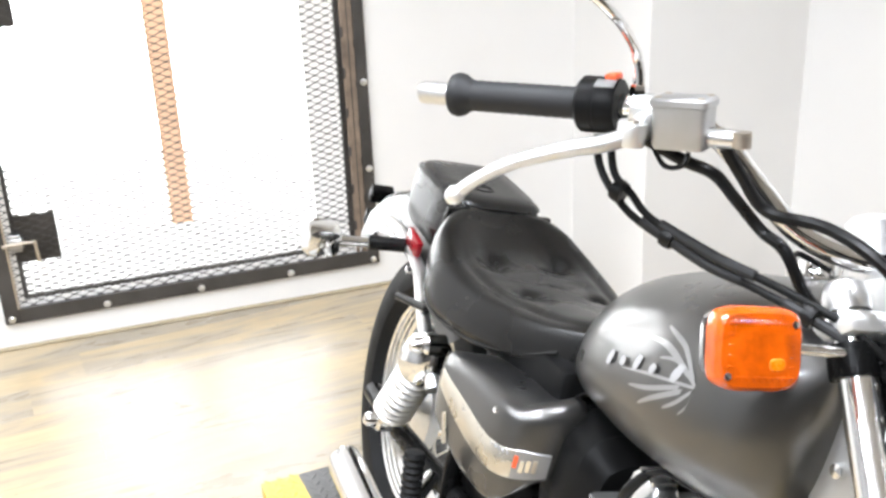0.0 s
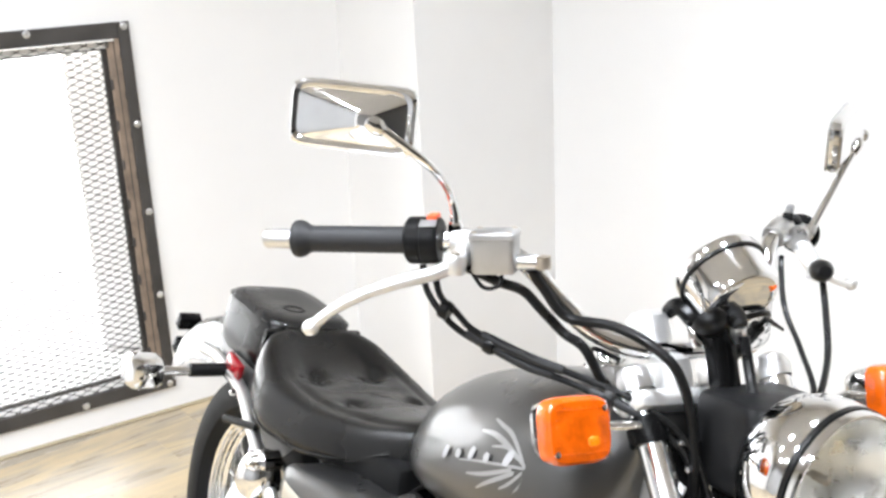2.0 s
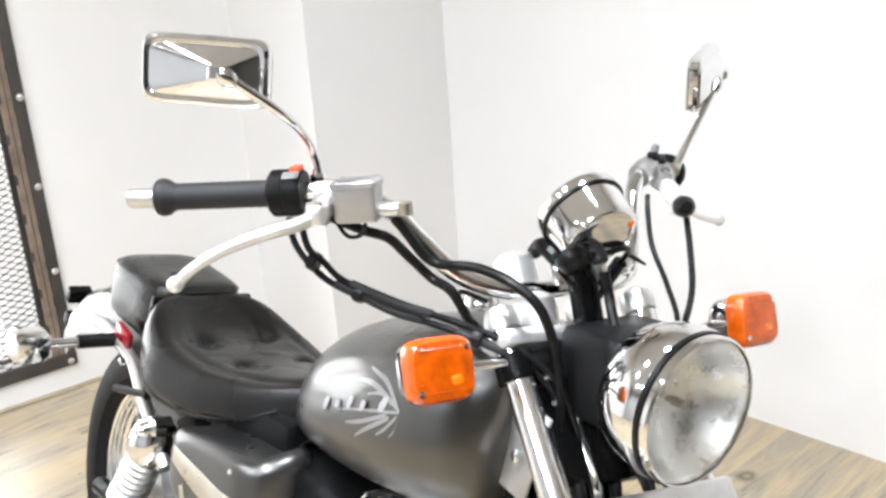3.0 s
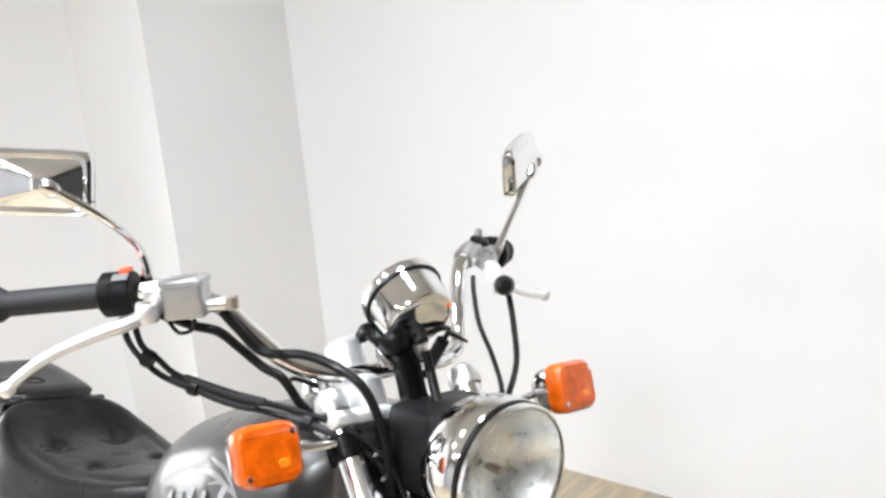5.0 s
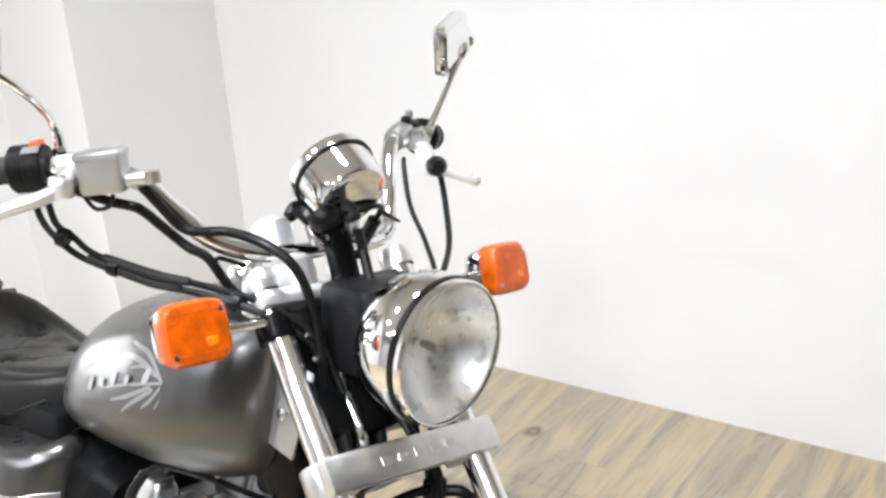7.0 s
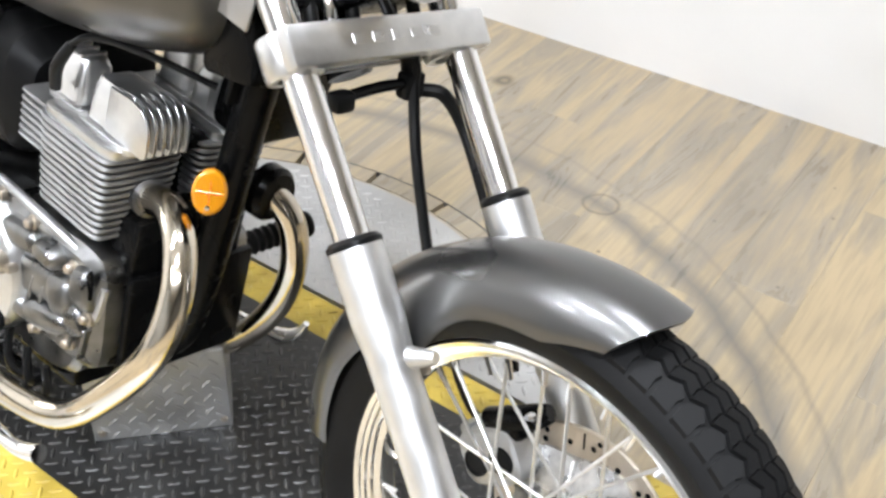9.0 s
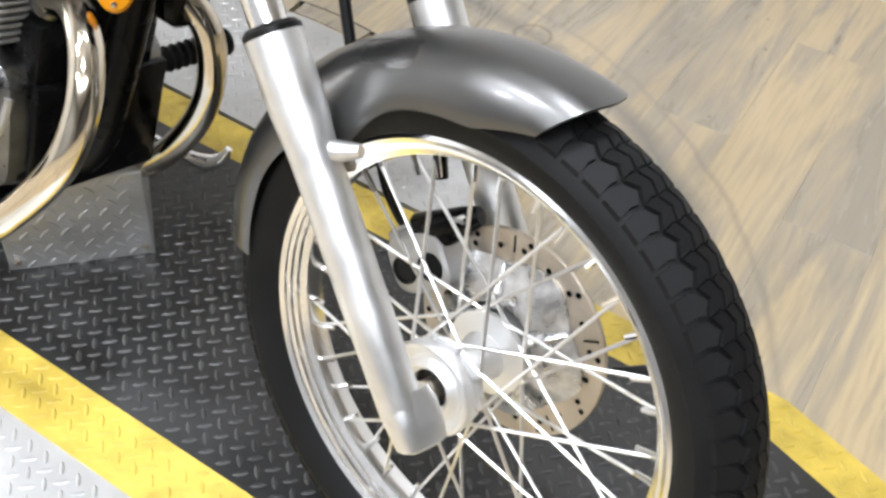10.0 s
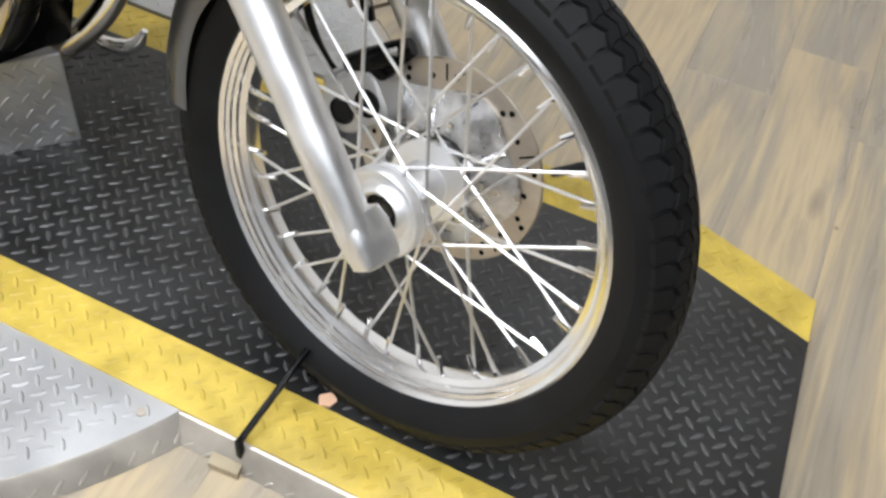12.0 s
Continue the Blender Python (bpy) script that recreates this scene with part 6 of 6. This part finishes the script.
# white strip stands for the pale gap under the top bar
part("frame_edge", Geo().box((0.016, y1 - y0 - 0.1, 0.006), wm @ pose(WX + 0.01, (y0 + y1) / 2, z1 - 0.048), 0.001, 1), BASE, win, "white strip drawn for the pale gap under the top bar")
# rusty inner bar with weld marks beside the mesh
inner = part("inner_bar", Geo().box((0.01, 0.036, z1 - z0 - 0.088), wm @ pose(WX + 0.006, y1 - FL - 0.0185, (z0 + z1) / 2), 0.002, 1), RUST, win, "rusty brown steel bar with weld marks")
part("bar_seam", Geo().box((0.004, 0.003, z1 - z0 - 0.09), wm @ pose(WX + 0.0105, y1 - FL - 0.017, (z0 + z1) / 2), 0.001, 1), FRAME, inner)
for k in range(9):
    for o, h in ((0.004, 0.0), (-0.034, 0.035)):
        part("weld_mark", loft(Geo(), wm @ pose(WX + 0.0105, y1 - FL + o - 0.002, z0 + 0.1 + 0.118 * k + h, 0, 90, 0), [(0.03, 0.009, -0.002), (0.032, 0.011, 0.001), (0.02, 0.005, 0.0035)], 12, 2.5), FRAME, inner)
# dark strips behind the rim of the mesh, along the wall's reveal
for a, b, c, d in ((y0 + 0.03, fy0 + 0.012, z0 + 0.04, z1 - 0.04), (y1 - FL - 0.05, y1 - FL - 0.03, z0 + 0.04, z1 - 0.04), (fy0 + 0.012, y1 - FL - 0.05, z0 + 0.04, fz0 + 0.012), (fy0 + 0.012, y1 - FL - 0.05, fz1 - 0.006, z1 - 0.04)):
    part("rear_strip", Geo().box((0.008, b - a, d - c), wm @ pose(WX - 0.016, (a + b) / 2, (c + d) / 2), 0.001, 1), FRAME, win, "dark strip behind the mesh, along the reveal")
BOLTS = [(y1 - 0.013, z0 + 0.046 + 0.2645 * k) for k in range(1, 4)] + [(y1 - 0.015, z1 - 0.012), (y0 + 0.019, z0 + 0.014), (y1 - 0.02, z0 + 0.014)]
BOLTS += [(-0.775 + 0.27 * k, z) for k in range(3) for z in (z0 + 0.014, z1 - 0.011)] + [(y0 + 0.016, z0 + 0.046 + 0.2645 * k) for k in range(1, 4)]
for y, z in BOLTS:
    part("frame_bolt", Geo().lathe([(0.0, 0.0045), (0.006, 0.004), (0.0085, 0.0015), (0.0105, 0.001), (0.011, 0.0)], wm @ pose(WX + 0.0125, y, z, 0, 90, 0), 12), ALLOY, win)
part("window_sill", Geo().box((0.42, fy1 - fy0 + 0.4, 0.03), wm @ pose(WX - 0.24, (fy0 + fy1) / 2, fz0 - 0.012), 0.004, 1), OUTSIDE, win, "pale concrete sill")
part("outer_jamb", Geo().box((0.04, 0.18, fz1 - fz0), wm @ pose(WX - 0.25, fy1 - 0.015, (fz0 + fz1) / 2 + 0.005, 0, 0, -42), 0.004, 1), WALL, win, "pale painted outer window jamb")
# expanded metal mesh: flat diamonds, thick where the strands join
g = Geo()
DY, DZ = 0.0455, 0.0208
my0, my1, mz0, mz1 = y0 + 0.036, y1 - FL - 0.03, z0 + 0.036, z1 - 0.046
for i in range(int((my1 - my0) / DY) + 1):
    for j in range(int((mz1 - mz0) / DZ) + 1):
        y, z = my0 + i * DY, mz0 + j * DZ
        for u in (0, 1):
            for w in (0, 1):
                p = (WX + 0.001, y + DY * u, z + DZ / 2)
                q = (WX - 0.001, y + DY / 2, z + DZ * w)
                mid = tuple((a + b) / 2 for a, b in zip(p, q))
                g.tube([p, mid, q], [0.0022, 0.0013, 0.0022], 4, 1, wm, (False, False))
        g.box((0.004, 0.011, 0.0028), wm @ pose(WX, y + DY / 2, z), 0.0)
        g.box((0.004, 0.011, 0.0028), wm @ pose(WX, y, z + DZ / 2), 0.0)
tagged(part("expanded_mesh", g, FRAME, win, "dark expanded metal mesh"), kind="stuff")
latch = part("latch_plate", Geo().box((0.006, 0.112, 0.138), wm @ pose(WX - 0.008, -0.929, 0.32), 0.002, 1), FRAME, win, "dark steel latch plate behind the mesh")
part("latch_body", Geo().box((0.02, 0.042, 0.03), wm @ pose(WX + 0.012, -0.985, 0.315), 0.003, 1), CAST, latch, "grey cast latch body")
for dz in (-0.02, 0.02):
    part("latch_lug", Geo().box((0.014, 0.03, 0.009), wm @ pose(WX + 0.01, -0.985, 0.315 + dz), 0.002, 1), CAST, latch)
part("latch_bolt", Geo().tube([(0.026, -0.52, -0.285), (0.026, -0.44, -0.281), (0.026, -0.434, -0.29), (0.026, -0.432, -0.34)], 0.005, 8, 3), STEEL, latch)
part("latch_plate", Geo().box((0.006, 0.12, 0.1), wm @ pose(WX - 0.008, -0.94, 0.95), 0.002, 1), FRAME, win)
post = solid("orange_post", Geo().box((0.06, 0.07, 2.6), pose(-3.2, -0.541, 1.4), 0.004, 1), POST, "orange painted post outside the window", "post")
OUT, ont, op = nodes_of("daylight_backdrop")
op.inputs["Emission Color"].default_value = (0.94, 0.97, 1.0, 1)
op.inputs["Emission Strength"].default_value = 7.0
solid("backdrop", Geo().box((0.02, 7.0, 4.0), pose(-4.2, -0.5, 1.6)), OUT, "bright overexposed daylight outside the window", "backdrop", "structure")
solid("outside_ground", Geo().box((1.2, 7.0, 0.1), pose(-3.66, -0.5, 0.055)), OUTSIDE, "pale concrete outside the window", "ground", "structure")
solid("skirting_west", Geo().box((0.02, CA[1] + 1.8, 0.004), TURN @ pose(WX + 0.01, (CA[1] - 1.8) / 2, 0.003), 0.001, 1), TAN, "thin tan joint along the foot of the wall", "skirting", "structure")

# ---- ceiling lamps ----
for x, y in LAMPS:
    lamp = thing("ceiling_light", "round white ceiling downlight", "lamp", "ceiling lights", at=(x, y, CEIL))
    part("housing", Geo().lathe([(0.0, -0.02), (0.125, -0.02), (0.128, -0.05), (0.15, -0.05), (0.155, -0.03), (0.15, 0.0)], None, 32), CEILING, lamp)

# ---- floor boards ----
BOARD, bnt, bp = nodes_of("wooden_board")
info = bnt.nodes.new("ShaderNodeObjectInfo")
tc = bnt.nodes.new("ShaderNodeTexCoord")
off = bnt.nodes.new("ShaderNodeVectorMath")
off.operation = "MULTIPLY_ADD"
bnt.links.new(info.outputs["Random"], off.inputs[0])
off.inputs[1].default_value = (37.0, 91.0, 13.0)
bnt.links.new(tc.outputs["Object"], off.inputs[2])
mp = bnt.nodes.new("ShaderNodeMapping")
mp.inputs["Scale"].default_value = (6.5, 0.75, 1.0)
bnt.links.new(off.outputs[0], mp.inputs["Vector"])
n1 = bnt.nodes.new("ShaderNodeTexNoise")
n1.inputs["Scale"].default_value, n1.inputs["Detail"].default_value, n1.inputs["Roughness"].default_value, n1.inputs["Distortion"].default_value = 1.5, 6.0, 0.62, 1.4
bnt.links.new(mp.outputs["Vector"], n1.inputs["Vector"])
mp2 = bnt.nodes.new("ShaderNodeMapping")
mp2.inputs["Scale"].default_value = (60.0, 4.0, 1.0)
bnt.links.new(off.outputs[0], mp2.inputs["Vector"])
n2 = bnt.nodes.new("ShaderNodeTexNoise")
n2.inputs["Scale"].default_value, n2.inputs["Detail"].default_value = 2.0, 4.0
bnt.links.new(mp2.outputs["Vector"], n2.inputs["Vector"])
base = mixed(bnt, ramp(bnt, n1.outputs["Fac"], 0.43, 0.56), (0.315, 0.266, 0.198), (0.48, 0.37, 0.22))
base = mixed(bnt, ramp(bnt, n2.outputs["Fac"], 0.42, 0.74, 0.0, 0.3), base, (0.15, 0.135, 0.115))
tint = mixed(bnt, ramp(bnt, info.outputs["Random"], 0.0, 1.0, 0.0, 0.35), base, (0.29, 0.255, 0.2))
dent = bnt.nodes.new("ShaderNodeTexVoronoi")
dent.inputs["Scale"].default_value = 11.0
bnt.links.new(off.outputs[0], dent.inputs["Vector"])
tint = mixed(bnt, ramp(bnt, dent.outputs["Distance"], 0.025, 0.06, 0.7, 0.0), tint, (0.09, 0.075, 0.06))
knot_m = bnt.nodes.new("ShaderNodeMapping")
knot_m.inputs["Scale"].default_value = (8.0, 2.6, 1.0)
bnt.links.new(off.outputs[0], knot_m.inputs["Vector"])
knot = bnt.nodes.new("ShaderNodeTexVoronoi")
knot.inputs["Scale"].default_value = 0.9
bnt.links.new(knot_m.outputs["Vector"], knot.inputs["Vector"])
tint = mixed(bnt, ramp(bnt, knot.outputs["Distance"], 0.03, 0.11, 0.6, 0.0), tint, (0.13, 0.115, 0.1))
spot = bnt.nodes.new("ShaderNodeNewGeometry")
blot = bnt.nodes.new("ShaderNodeTexNoise")
blot.inputs["Scale"].default_value, blot.inputs["Detail"].default_value = 9.0, 4.0
bnt.links.new(spot.outputs["Position"], blot.inputs["Vector"])


def ring_mark(base, centre, radius, width, strength, color, wobble):
    """A worn ring or stain on the floor round a place."""
    d = bnt.nodes.new("ShaderNodeVectorMath")
    d.operation = "DISTANCE"
    bnt.links.new(spot.outputs["Position"], d.inputs[0])
    d.inputs[1].default_value = centre
    w = bnt.nodes.new("ShaderNodeMath")
    w.operation = "MULTIPLY_ADD"
    bnt.links.new(blot.outputs["Fac"], w.inputs[0])
    w.inputs[1].default_value = wobble
    bnt.links.new(d.outputs["Value"], w.inputs[2])
    gap = bnt.nodes.new("ShaderNodeMath")
    gap.operation = "SUBTRACT"
    bnt.links.new(w.outputs[0], gap.inputs[0])
    gap.inputs[1].default_value = radius + wobble * 0.5
    ab = bnt.nodes.new("ShaderNodeMath")
    ab.operation = "ABSOLUTE"
    bnt.links.new(gap.outputs[0], ab.inputs[0])
    return mixed(bnt, ramp(bnt, ab.outputs[0], 0.0, width, strength, 0.0), base, color)


tint = ring_mark(tint, (-0.72, 0.02, 0.0), 0.975, 0.036, 0.85, (0.165, 0.15, 0.13), 0.035)
tint = ring_mark(tint, (-0.72, 0.02, 0.0), 1.05, 0.01, 0.4, (0.17, 0.155, 0.135), 0.03)
tint = ring_mark(tint, (-1.1, 1.225, 0.0), 0.012, 0.02, 0.85, (0.06, 0.05, 0.035), 0.06)
tint = ring_mark(tint, (-0.615, 1.0, 0.0), 0.034, 0.006, 0.7, (0.1, 0.08, 0.06), 0.05)
bnt.links.new(tint, bp.inputs["Base Color"])
bnt.links.new(ramp(bnt, n1.outputs["Fac"], 0.3, 0.7, 0.24, 0.37), bp.inputs["Roughness"])
bump(bnt, bp, n2.outputs["Fac"], 0.12, 0.001)
floor = bpy.data.objects["floor"]
BW, BL = 0.15, 0.92
fa = math.degrees(math.atan2(RW[1], RW[0]))
board_mesh = mesh_of("floor_board", Geo().box((BW - 0.0002, BL - 0.0002, 0.006), None, 0.0003, 1), BOARD)
plank_m = pose(CB[0], CB[1], -0.003, 0, 0, fa)
for i in range(-6, 46):
    shift = random.random() * BL
    for j in range(-7, 1):
        y = j * BL + shift
        m = plank_m @ pose((i + 0.5) * BW, y - 0.1, 0)
        c = m.translation
        if y - 0.1 - BL / 2 > 0 or c.x < WX - 0.3 or c.x > 3.5 or c.y < -4.2:
            continue
        ob = new("floor_board", board_mesh)
        ob.parent = floor
        ob.matrix_local = m
# wooden ring round the turntable
for k in range(26):
    b0, b1 = (radians(8.9) + 2 * math.pi * (j + 0.04) / 26 for j in (k, k + 0.93))
    outl = [(r * math.cos(b0 + (b1 - b0) * s / 4), r * math.sin(b0 + (b1 - b0) * s / 4)) for r, order in ((0.668, range(5)), (0.708, range(4, -1, -1))) for s in order]
    if not 0.36 < math.sin((b0 + b1) / 2 - radians(8.9)) <= 1.0:
        continue
    part("ring_board", Geo().slab(outl, 0.001, 0.022), BOARD, turntable)
# dark line for the ring's shadowed edge, grey strip for the disc's gap
for r0, r1, z, mat, nm in ((0.7085, 0.7115, 0.0225, FRAME, "ring_edge"), (0.651, 0.667, 0.021, STEEL, "seal_strip")):
    k0, k1 = radians(9.5) + 0.55, radians(9.5) + math.pi - 0.55
    outl = [(r * math.cos(k0 + (k1 - k0) * s / 40), r * math.sin(k0 + (k1 - k0) * s / 40)) for r, order in ((r0, range(41)), (r1, range(40, -1, -1))) for s in order]
    part(nm, Geo().slab(outl, 0.0005, z), mat, turntable)
